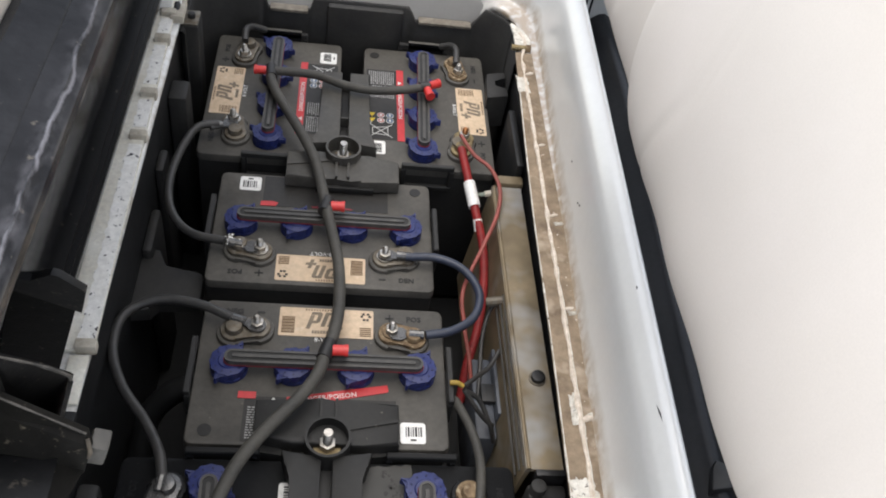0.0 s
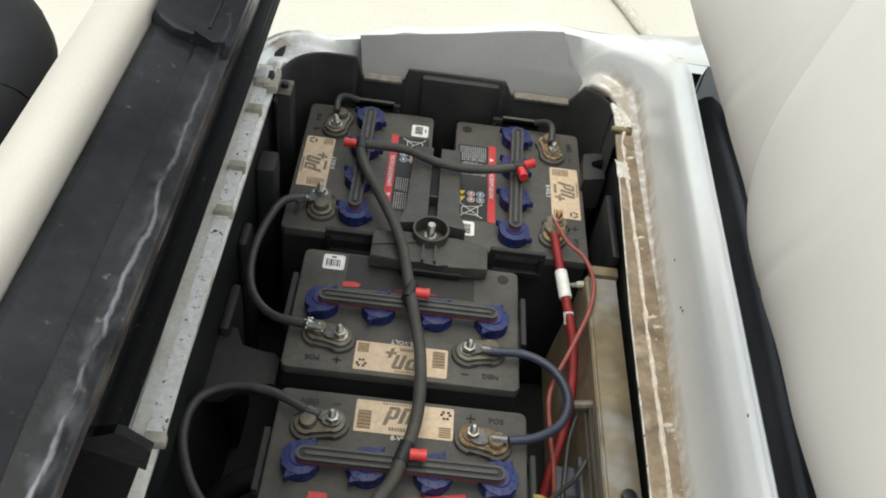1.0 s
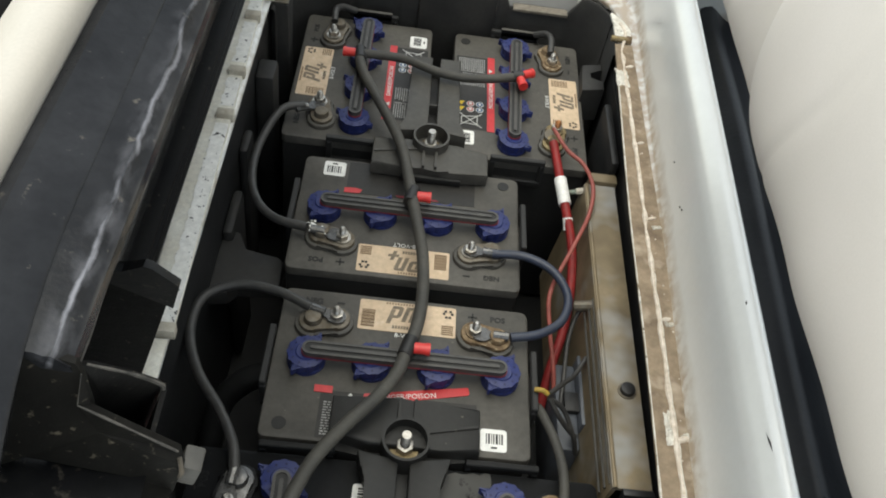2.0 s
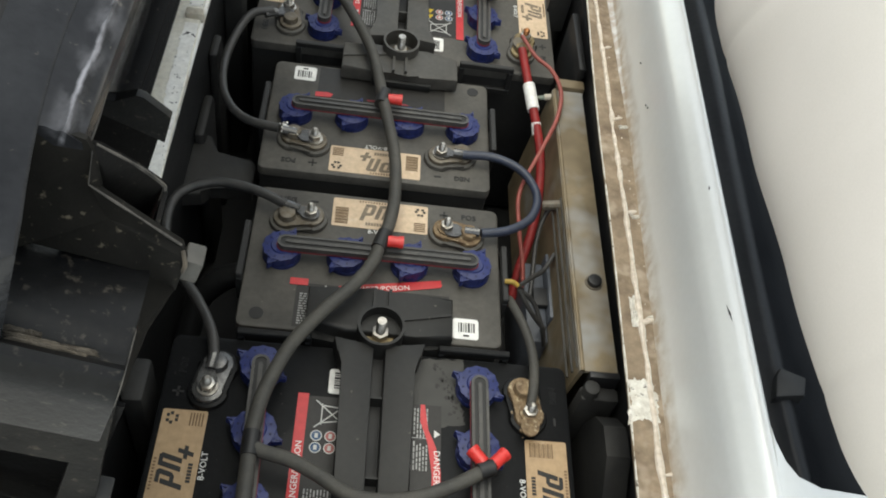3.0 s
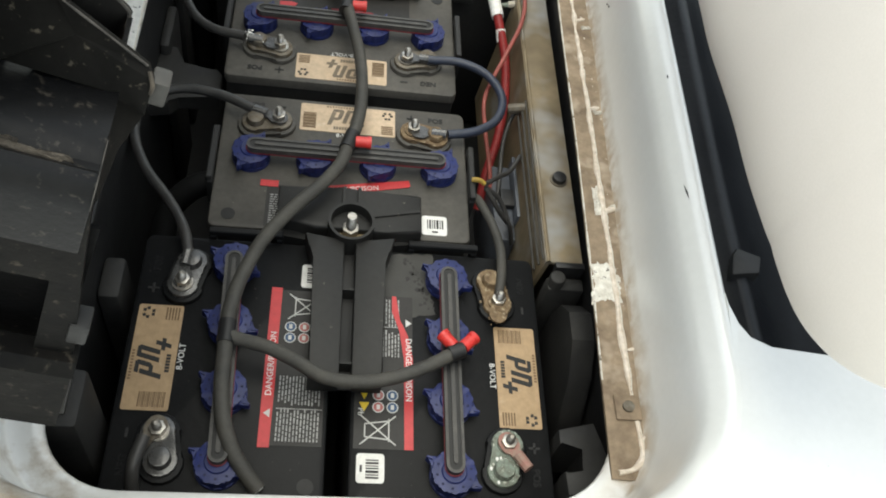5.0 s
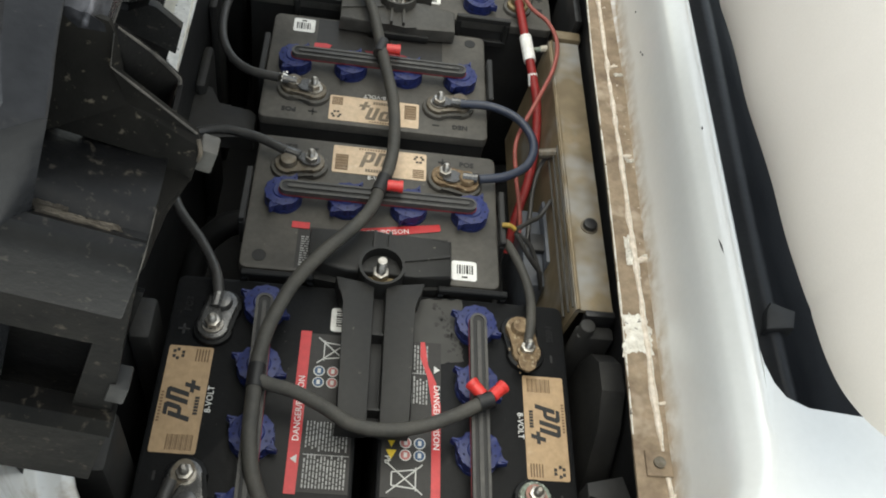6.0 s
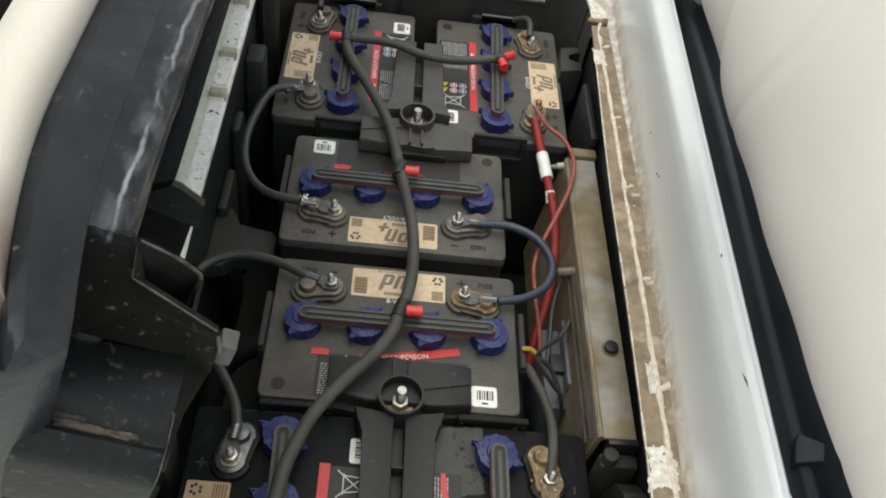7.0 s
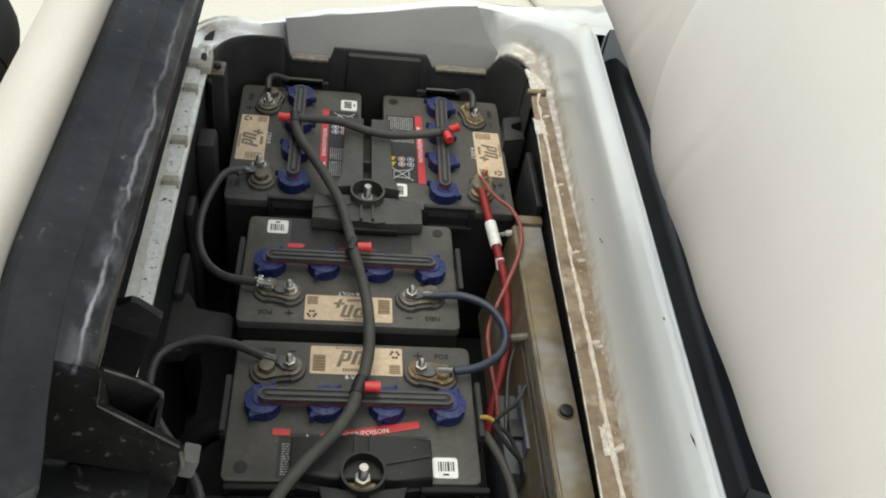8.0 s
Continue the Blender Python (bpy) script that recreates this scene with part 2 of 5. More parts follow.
def brown_patches(m, near, far, colour):
    """Noisy brown patches that thicken from y = near to y = far."""
    nt = m.node_tree
    b = nt.nodes["Principled BSDF"]
    co = nt.nodes.new("ShaderNodeTexCoord")
    sep = nt.nodes.new("ShaderNodeSeparateXYZ")
    nt.links.new(co.outputs["Object"], sep.inputs[0])
    n = nt.nodes.new("ShaderNodeTexNoise")
    n.inputs["Scale"].default_value, n.inputs["Detail"].default_value = 16, 7
    nt.links.new(co.outputs["Object"], n.inputs["Vector"])
    a = nt.nodes.new("ShaderNodeMath")
    a.operation = "MULTIPLY_ADD"
    a.inputs[1].default_value = 0.10
    nt.links.new(n.outputs["Fac"], a.inputs[0])
    nt.links.new(sep.outputs["Y"], a.inputs[2])
    r = nt.nodes.new("ShaderNodeMapRange")
    r.inputs["From Min"].default_value, r.inputs["From Max"].default_value, r.inputs["To Max"].default_value = near + 0.05, far + 0.05, 0.85
    nt.links.new(a.outputs[0], r.inputs["Value"])
    x = nt.nodes.new("ShaderNodeMix")
    x.data_type = "RGBA"
    nt.links.new(r.outputs[0], x.inputs["Factor"])
    nt.links.new(b.inputs["Base Color"].links[0].from_socket, x.inputs["A"])
    x.inputs["B"].default_value = (*colour, 1)
    nt.links.new(x.outputs["Result"], b.inputs["Base Color"])


brown_patches(M["cream_seat"], -0.415, -0.465, (0.13, 0.088, 0.066))
M["rail"] = material("chipped white paint", (0.80, 0.79, 0.72), 0.5, second=(0.62, 0.58, 0.48), scale=26, amount=0.7, bump=0.3, spots=(0.30, 0.25, 0.18), spot_scale=60, spot_edge=(0.72, 0.78))
M["tape"] = material("flaked white strip", (0.84, 0.84, 0.82), 0.5, second=(0.74, 0.73, 0.68), scale=30, amount=0.5, spots=(0.03, 0.03, 0.035), spot_scale=130, spot_edge=(0.625, 0.65))
M["flange"] = material("brown stained flange", (0.27, 0.205, 0.138), 0.75, second=(0.125, 0.088, 0.057), scale=36, amount=0.85, bump=0.35, spots=(0.40, 0.33, 0.25), spot_scale=26, spot_edge=(0.57, 0.74))
M["sealant"] = material("cracked white sealant", (0.68, 0.61, 0.53), 0.7, second=(0.46, 0.38, 0.29), scale=110, amount=0.8, bump=0.6)
M["galv"] = material("dirty galvanised steel", (0.235, 0.185, 0.115), 0.55, 0.2, second=(0.125, 0.095, 0.056), scale=20, amount=0.9, spots=(0.30, 0.305, 0.30), spot_scale=11, spot_edge=(0.52, 0.74))
M["box"] = material("slate plastic box", (0.075, 0.085, 0.105), 0.5, second=(0.05, 0.052, 0.055), amount=0.7)
M["panel"] = material("grey panel plastic", (0.275, 0.272, 0.263), 0.5, second=(0.33, 0.327, 0.318), scale=8, amount=0.6, spots=(0.34, 0.31, 0.26), spot_scale=20, spot_edge=(0.68, 0.88), bump=0.05, grain=0.04)
M["paneledge"] = material("stained panel edge", (0.21, 0.188, 0.155), 0.7, second=(0.10, 0.086, 0.066), scale=60, amount=0.8)
M["concrete"] = material("pale concrete", (0.49, 0.465, 0.40), 0.85, second=(0.45, 0.425, 0.365), scale=1.5, amount=0.7, bump=0.1, fine=90, grain=0.05)
M["wheel"] = material("black wheel rim", (0.010, 0.010, 0.011), 0.6, spec=0.1)
M["well"] = material("black well liner", (0.0085, 0.0095, 0.0115), 0.34, second=(0.014, 0.0155, 0.018), scale=8, amount=0.7, spec=0.2)
M["yellowtie"] = material("dirty yellow tape", (0.40, 0.26, 0.035), 0.6, second=(0.16, 0.11, 0.03), scale=180, amount=0.8)


def cowl_material():
    """White gelcoat with brown run-off stains low down along the stained flange."""
    m = material("white body gelcoat", (0.68, 0.685, 0.67), 0.32, second=(0.60, 0.605, 0.59), scale=6, amount=0.6, bump=0.0, spots=(0.30, 0.27, 0.22), spot_scale=55, spot_edge=(0.755, 0.77), grain=0.02)
    nt = m.node_tree
    b = nt.nodes["Principled BSDF"]
    old = b.inputs["Base Color"].links[0].from_socket
    co = nt.nodes.new("ShaderNodeTexCoord")
    sep = nt.nodes.new("ShaderNodeSeparateXYZ")
    nt.links.new(co.outputs["Object"], sep.inputs[0])
    n = nt.nodes.new("ShaderNodeTexNoise")
    n.inputs["Scale"].default_value, n.inputs["Detail"].default_value, n.inputs["Roughness"].default_value = 24, 8, 0.62
    nt.links.new(co.outputs["Object"], n.inputs["Vector"])
    a = nt.nodes.new("ShaderNodeMath")
    a.operation = "MULTIPLY_ADD"
    a.inputs[1].default_value, a.inputs[2].default_value = 0.030, -0.015
    nt.links.new(n.outputs["Fac"], a.inputs[0])
    s = nt.nodes.new("ShaderNodeMath")
    s.operation = "ADD"
    nt.links.new(sep.outputs["Z"], s.inputs[0])
    nt.links.new(a.outputs[0], s.inputs[1])
    r = nt.nodes.new("ShaderNodeMapRange")
    r.inputs["From Min"].default_value, r.inputs["From Max"].default_value = 0.7240, 0.7040
    nt.links.new(s.outputs[0], r.inputs["Value"])
    rx = nt.nodes.new("ShaderNodeMapRange")
    rx.inputs["From Min"].default_value, rx.inputs["From Max"].default_value = 0.20, 0.235
    nt.links.new(sep.outputs["X"], rx.inputs["Value"])
    f = nt.nodes.new("ShaderNodeMath")
    f.operation = "MULTIPLY"
    nt.links.new(r.outputs[0], f.inputs[0])
    nt.links.new(rx.outputs[0], f.inputs[1])
    ry = nt.nodes.new("ShaderNodeMapRange")
    ry.inputs["From Min"].default_value, ry.inputs["From Max"].default_value = 0.575, 0.52
    nt.links.new(sep.outputs["Y"], ry.inputs["Value"])
    f2 = nt.nodes.new("ShaderNodeMath")
    f2.operation = "MULTIPLY"
    nt.links.new(f.outputs[0], f2.inputs[0])
    nt.links.new(ry.outputs[0], f2.inputs[1])
    near = nt.nodes.new("ShaderNodeMapRange")
    near.inputs["From Min"].default_value, near.inputs["From Max"].default_value = -0.53, -0.50
    nt.links.new(sep.outputs["Y"], near.inputs["Value"])
    f3 = nt.nodes.new("ShaderNodeMath")
    f3.operation = "MULTIPLY"
    nt.links.new(f2.outputs[0], f3.inputs[0])
    nt.links.new(near.outputs[0], f3.inputs[1])
    patch = nt.nodes.new("ShaderNodeTexNoise")
    patch.inputs["Scale"].default_value, patch.inputs["Detail"].default_value = 70, 4
    nt.links.new(co.outputs["Object"], patch.inputs["Vector"])
    thin = nt.nodes.new("ShaderNodeMapRange")
    thin.inputs["From Min"].default_value, thin.inputs["From Max"].default_value, thin.inputs["To Min"].default_value = 0.36, 0.56, 0.5
    nt.links.new(patch.outputs["Fac"], thin.inputs["Value"])
    f = nt.nodes.new("ShaderNodeMath")
    f.operation = "MULTIPLY"
    nt.links.new(f3.outputs[0], f.inputs[0])
    nt.links.new(thin.outputs[0], f.inputs[1])
    b.inputs["Coat Weight"].default_value, b.inputs["Coat Roughness"].default_value, b.inputs["Coat IOR"].default_value = 0.9, 0.2, 1.75
    x = nt.nodes.new("ShaderNodeMix")
    x.data_type = "RGBA"
    nt.links.new(f.outputs[0], x.inputs["Factor"])
    nt.links.new(old, x.inputs["A"])
    x.inputs["B"].default_value = (0.34, 0.275, 0.205, 1)
    # rusty run-off on the corner beside the seat's hinge
    side = nt.nodes.new("ShaderNodeMapRange")
    side.inputs["From Min"].default_value, side.inputs["From Max"].default_value = -0.13, -0.19
    nt.links.new(sep.outputs["X"], side.inputs["Value"])
    blot = nt.nodes.new("ShaderNodeMapRange")
    blot.inputs["From Min"].default_value, blot.inputs["From Max"].default_value = 0.48, 0.68
    nt.links.new(n.outputs["Fac"], blot.inputs["Value"])
    rust = nt.nodes.new("ShaderNodeMath")
    rust.operation = "MULTIPLY"
    nt.links.new(side.outputs[0], rust.inputs[0])
    nt.links.new(blot.outputs[0], rust.inputs[1])
    y2 = nt.nodes.new("ShaderNodeMix")
    y2.data_type = "RGBA"
    nt.links.new(rust.outputs[0], y2.inputs["Factor"])
    nt.links.new(x.outputs["Result"], y2.inputs["A"])
    y2.inputs["B"].default_value = (0.33, 0.27, 0.20, 1)
    nt.links.new(y2.outputs["Result"], b.inputs["Base Color"])
    return m


M["cowl"] = cowl_material()


# ---- builders ----
def part(name, bm, mat, parent=None, label="", sharp=0.6):
    me = bpy.data.meshes.new(name)
    bmesh.ops.recalc_face_normals(bm, faces=bm.faces)
    for f in bm.faces:
        f.smooth = True
    for e in bm.edges:
        if len(e.link_faces) == 2 and e.calc_face_angle(0) > sharp:
            e.smooth = False
    bm.to_mesh(me)
    bm.free()
    me.materials.append(M[mat] if isinstance(mat, str) else mat)
    ob = new(name, me)
    ob.parent = parent
    if label:
        ob["label"] = label
    return ob


def again(ob, parent, m=None):
    """The same mesh once more as a part of its own."""
    o = new(ob.name.split(".")[0], ob.data)
    o.parent = parent
    if m is not None:
        o.matrix_local = m
    return o


def thing(name, label, category, m=None, group="", kind=""):
    ob = new(name)
    ob.empty_display_size = 0.05
    if m is not None:
        ob.matrix_world = m
    return tagged(ob, label, category, group, kind)


def box(x0, x1, y0, y1, z0, z1, bevel=0.0, seg=2, bm=None):
    bm = bm or bmesh.new()
    out = bmesh.ops.create_cube(bm, size=1.0)
    vs = out["verts"]
    for v in vs:
        v.co = Vector(((x0 + x1) / 2 + v.co.x * (x1 - x0), (y0 + y1) / 2 + v.co.y * (y1 - y0), (z0 + z1) / 2 + v.co.z * (z1 - z0)))
    if bevel:
        es = list({e for v in vs for e in v.link_edges})
        bmesh.ops.bevel(bm, geom=es, offset=bevel, segments=seg, affect="EDGES", profile=0.5)
    return bm


def cyl(x, y, z0, z1, r, r2=None, seg=20, bm=None, bevel=0.0):
    bm = bm or bmesh.new()
    out = bmesh.ops.create_cone(bm, cap_ends=True, segments=seg, radius1=r, radius2=r if r2 is None else r2, depth=z1 - z0,
                                matrix=Matrix.Translation((x, y, (z0 + z1) / 2)))
    if bevel:
        top = [e for e in {e for v in out["verts"] for e in v.link_edges} if all(v.co.z > z1 - 1e-6 for v in e.verts)]
        bmesh.ops.bevel(bm, geom=top, offset=bevel, segments=2, affect="EDGES", profile=0.5)
    return bm


def prism(pts, z0, z1, bm=None, bevel=0.0, axis="z"):
    """An outline in two dimensions, raised from z0 to z1; axis y: the outline lies in x and z."""
    bm = bm or bmesh.new()
    put3 = (lambda p, h: (p[0], p[1], h)) if axis == "z" else ((lambda p, h: (p[0], h, p[1])) if axis == "y" else (lambda p, h: (h, p[0], p[1])))
    lo = [bm.verts.new(put3(p, z0)) for p in pts]
    hi = [bm.verts.new(put3(p, z1)) for p in pts]
    n = len(pts)
    top = bm.faces.new(hi)
    bm.faces.new(lo[::-1])
    for i in range(n):
        bm.faces.new((lo[i], lo[(i + 1) % n], hi[(i + 1) % n], hi[i]))
    if bevel:
        bmesh.ops.bevel(bm, geom=list(top.edges), offset=bevel, segments=2, affect="EDGES", profile=0.5)
    return bm


def rounded(x0, x1, y0, y1, r, n=5):
    pts = []
    for cx, cy, a in ((x1 - r, y1 - r, 0), (x0 + r, y1 - r, 90), (x0 + r, y0 + r, 180), (x1 - r, y0 + r, 270)):
        for i in range(n + 1):
            t = radians(a + 90 * i / n)
            pts.append((cx + r * math.cos(t), cy + r * math.sin(t)))
    return pts


def capsule(x0, y0, x1, y1, r, n=8, waist=0.0):
    """Outline of a rounded bar from one point to another, narrowed in the middle by waist."""
    a = math.atan2(y1 - y0, x1 - x0)
    pts = []
    for cx, cy, s in ((x1, y1, -90), (x0, y0, 90)):
        for i in range(n + 1):
            t = a + radians(s + 180 * i / n)
            pts.append((cx + r * math.cos(t), cy + r * math.sin(t)))
        if waist:
            t = a + radians(90 if s < 0 else -90)
            pts.append(((x0 + x1) / 2 + (r - waist) * math.cos(t), (y0 + y1) / 2 + (r - waist) * math.sin(t)))
    return pts


def smooth_line(points, per=8):
    """Catmull-Rom through the points."""
    p = [Vector(q) for q in points]
    p = [2 * p[0] - p[1], *p, 2 * p[-1] - p[-2]]
    out = []
    for i in range(1, len(p) - 2):
        for k in range(per):
            t = k / per
            a, b, c, d = p[i - 1 : i + 3]
            out.append(0.5 * (2 * b + (c - a) * t + (2 * a - 5 * b + 4 * c - d) * t * t + (3 * b - a - 3 * c + d) * t**3))
    return [*out, p[-2]]


def tube(points, r, seg=10, per=8, bm=None, wob=0.0):
    line = smooth_line(points, per) if per else [Vector(q) for q in points]
    bm = bm or bmesh.new()
    rings, side = [], None
    for i, c in enumerate(line):
        d = (line[min(i + 1, len(line) - 1)] - line[max(i - 1, 0)]).normalized()
        if side is None:
            side = d.orthogonal().normalized()
        side = (side - d * side.dot(d)).normalized()
        up = d.cross(side)
        rr = r * (1 + wob * noise.noise(c * 60))
        rings.append([bm.verts.new(c + rr * (math.cos(t) * side + math.sin(t) * up)) for t in (2 * math.pi * k / seg for k in range(seg))])
    for a, b in zip(rings, rings[1:]):
        for k in range(seg):
            bm.faces.new((a[k], a[(k + 1) % seg], b[(k + 1) % seg], b[k]))
    bm.faces.new(rings[0][::-1])
    bm.faces.new(rings[-1])
    return bm


def plate(x0, x1, y0, y1, z, bm=None, t=0.0004):
    return box(x0, x1, y0, y1, z, z + t, bm=bm)


LETTERS = {}


def letters(text, size, mat, parent, m, name="lettering", bold=0.0):
    """Flat raised lettering in the built-in font, as a mesh."""
    key = (text, size, bold)
    if key not in LETTERS:
        cu = bpy.data.curves.new("lettering", "FONT")
        cu.body, cu.size, cu.align_x, cu.align_y, cu.extrude = text, size, "CENTER", "CENTER", 0.0002
        cu.resolution_u, cu.offset = 2, bold
        tmp = new("lettering", cu)
        bpy.context.view_layer.update()
        LETTERS[key] = bpy.data.meshes.new_from_object(tmp.evaluated_get(bpy.context.evaluated_depsgraph_get()))
        bpy.data.objects.remove(tmp)
    me = LETTERS[key].copy()
    me.materials.clear()
    me.materials.append(M[mat])
    ob = new(name, me)
    ob.parent = parent
    ob.matrix_local = m
    return ob


# ---- ground ----
g = bmesh.new()
bmesh.ops.create_grid(g, x_segments=40, y_segments=40, size=60)
tagged(part("ground", g, "concrete"), "pale beige concrete slab under the cart", "ground", kind="structure")

# ---- body cowl round the compartment ----
LOOP = rounded(-0.212, 0.236, -0.462, 0.535, 0.06, 10)


def ease(t):
    t = min(max(t, 0), 1)
    return t * t * (3 - 2 * t)


def loop_points(step=0.03):
    """The opening's outline cut into short steps, with outward directions; the side under the backrest runs slightly askew."""
    pts = []
    n = len(LOOP)
    for i in range(n):
        a, b = Vector(LOOP[i]), Vector(LOOP[(i + 1) % n])
        k = max(1, int((b - a).length / step))
        pts += [a.lerp(b, j / k) for j in range(k)]
    pts = [Vector((p.x + 0.036 * p.y * ease((p.x + 0.05) / 0.2), p.y)) for p in pts]
    out = []
    for i, p in enumerate(pts):
        d = (pts[(i + 1) % len(pts)] - pts[i - 1]).normalized()
        out.append((p, Vector((d.y, -d.x))))
    return out


# height of the far crest along x, as a share of the full wall
CREST = [(-0.26, -0.30), (-0.225, -0.28), (-0.185, -0.12), (-0.150, -0.23), (-0.118, -0.15), (-0.05, 0.02), (0.174, 0.36), (0.212, 0.30), (0.262, 0.42)]


def rise(p):
    """How much of the full wall height stands at a place of the outline."""
    far = ease((p.y - 0.42) / 0.13)
    left = ease((0.02 - p.x) / 0.2) * ease((p.y + 0.44) / 0.1)
    across = CREST[0][1]
    for (xa, ha), (xb, hb) in zip(CREST, CREST[1:]):
        if p.x >= xa:
            across = ha + (hb - ha) * ease((p.x - xa) / (xb - xa))
    return (1 - far) * (1 - 0.8 * left) + far * across


COWL_PROFILE = [(0.002, 0.690), (0.0005, 0.694), (0.002, 0.698), (0.010, 0.700), (0.024, 0.700), (0.027, 0.703), (0.030, 0.716),
                (0.034, 0.745), (0.038, 0.777), (0.0405, 0.791), (0.0435, 0.7965), (0.050, 0.8035), (0.056, 0.8085), (0.0605, 0.8088), (0.0635, 0.806), (0.066, 0.796), (0.068, 0.66)]
bm = bmesh.new()
rows = []
for p, o in loop_points():
    h = rise(p)
    drop, h = 0.111 * min(h, 0), max(h, 0)
    near = ease((-0.345 - p.y) / 0.04)
    gap = ease((p.y - 0.49) / 0.03) * ease((p.x + 0.14) / 0.02) * ease((0.225 - p.x) / 0.05)
    corner = ease((-0.105 - p.x) / 0.03) * ease((p.y - 0.40) / 0.05)
    reach = 1 + corner * ((0.058 - 0.020 * ease((-0.195 - p.x) / 0.045)) / 0.064 - 1)
    dip = ease((-0.125 - p.x) / 0.02) * ease((p.y - 0.44) / 0.04)
    row = []
    for j, (d, z) in enumerate(COWL_PROFILE):
        d *= reach
        z = 0.70 + (z - 0.70) * (h if z > 0.70 else 1) + drop
        if j > 12:
            flat = ((0.0610, 0.8086), (0.0614, 0.8070), (0.0617, 0.80), (0.062, 0.66))[j - 13]
            d, z = d + near * (flat[0] - d), z + near * (flat[1] - z)
        if j < 11:
            d, z = d + gap * (0.0500 - d), z + gap * ((0.60 + 0.004 * j) - z)
        z += dip * (0, 0, 0, -0.001, -0.003, -0.003, -0.002, 0.001, 0.004, 0.005, 0.005, 0.004, 0.001, 0, 0, 0, 0)[j]
        row.append(bm.verts.new((p.x + o.x * d, p.y + o.y * d, z)))
    rows.append(row)
for i in range(len(rows)):
    a, b = rows[i], rows[(i + 1) % len(rows)]
    for j in range(len(COWL_PROFILE) - 1):
        bm.faces.new((a[j], b[j], b[j + 1], a[j + 1]))
cowl = thing("body_cowl", "glossy white moulded body cowl stained brown along its lower edge", "body panel")
part("rim", bm, "cowl", cowl, sharp=1.2)
# deck behind the rim, round the long slot below the backrest
edge = [(p.x + o.x * 0.0606, p.y + o.y * 0.0606) for p, o in loop_points() if p.y < -0.36]
part("deck", prism([*edge, (0.2865, -0.335), (0.2872, -0.349), (0.2905, -0.362), (0.2975, -0.3735), (0.313, -0.381), (0.361, -0.385), (0.42, -0.392), (1.2, -0.43), (1.2, -1.2), (-0.40, -1.2), (-0.40, -0.37)], 0.12, 0.8087, bevel=0.0006), "cowl", cowl)
# far deck: fans out from the crest round the two far corners
bm = bmesh.new()
fan = []
for p, o in loop_points():
    if p.y > 0.385 and p.x > -0.115:
        z = 0.70 + (0.1085 if rise(p) > 0 else 0.111) * rise(p)
        steps = [(d, z - 0.0005) for d in (0.058, 0.062, 0.075, 0.11, 0.17, 0.30, 0.62)]
        if p.x > 0 and p.y < 0.478:
            end = max(0.319 + 0.037 * (p.y - 0.397) / 0.081 - p.x, 0.060)
            steps = [(0.058 + (end - 0.058) * k / 6, z - 0.0005) for k in range(7)]
        row = [bm.verts.new((max(p.x + o.x * d, -0.34), min(p.y + o.y * d, 0.602), h)) for d, h in steps]
        fan.append([*row, bm.verts.new((row[-1].co.x, row[-1].co.y + 0.006, row[-1].co.z - 0.006)), bm.verts.new((row[-1].co.x, row[-1].co.y + 0.010, 0.40))])
for a, b in zip(fan, fan[1:]):
    if (a[0].co - b[0].co).length < 0.1:
        for k in range(len(a) - 1):
            bm.faces.new((a[k], b[k], b[k + 1], a[k + 1]))
bmesh.ops.remove_doubles(bm, verts=bm.verts, dist=0.0004)
part("deck", bm, "cowl", cowl, sharp=1.2)

for x, y, z, a, l in ((0.2772, -0.234, 0.8030, 96, 0.017), (0.2840, -0.10, 0.8050, 80, 0.005)):
    o = part("scratch", prism([(-l / 2, 0.0), (0, -0.0011), (l / 2, 0.0), (0, 0.0006)], 0.0, 0.0004), "ink", cowl)
    o.matrix_local = pose(x, y, z, 0, -46, 0) @ pose(0, 0, 0, 0, 0, a)
for x, y, z in ((0.2705, 0.067, 0.744), (0.2700, 0.073, 0.742), (0.2735, 0.142, 0.742)):
    chip = bmesh.new()
    bmesh.ops.create_icosphere(chip, subdivisions=1, radius=0.0010, matrix=Matrix.Translation((x + 0.0008, y, z)) @ Matrix.Diagonal((0.8, 1.6, 1.0, 1)))
    part("chip", chip, "bracket", cowl)
# black liner of the slot
liner = thing("slot_liner", "black plastic liner of the slot between cowl and backrest", "liner")
part("floor_panel", box(0.296, 0.80, -0.40, 0.495, 0.55, 0.56), "well", liner)
part("side_panel", box(0.79, 0.80, -0.40, 0.495, 0.56, 0.90), "well", liner)
part("end_panel", box(0.305, 0.79, -0.41, -0.40, 0.56, 0.795), "well", liner)
part("end_panel", box(0.318, 0.79, 0.490, 0.498, 0.56, 0.775), "well", liner)
bm = bmesh.new()
LINER = [(-0.050, 0.640), (-0.044, 0.700), (-0.034, 0.716), (-0.018, 0.719), (-0.006, 0.724), (0.003, 0.730), (0.012, 0.731), (0.020, 0.726), (0.032, 0.716), (0.046, 0.708), (0.070, 0.700), (0.110, 0.690)]
grid = []
for i in range(45):
    y = -0.396 + 0.88 * i / 44
    x = 0.342 + 0.024 * ease((y + 0.35) / 0.75)
    grid.append([bm.verts.new((x + u, y, z)) for u, z in LINER])
for a, b in zip(grid, grid[1:]):
    for k in range(len(LINER) - 1):
        bm.faces.new((a[k], b[k], b[k + 1], a[k + 1]))
part("ridged_sheet", bm, "well", liner, sharp=1.2)
part("clip", prism([(0.340, -0.268), (0.368, -0.264), (0.374, -0.246), (0.352, -0.238), (0.346, -0.246)], 0.705, 0.7370, bevel=0.003), "tub", liner, "grey plastic clip")

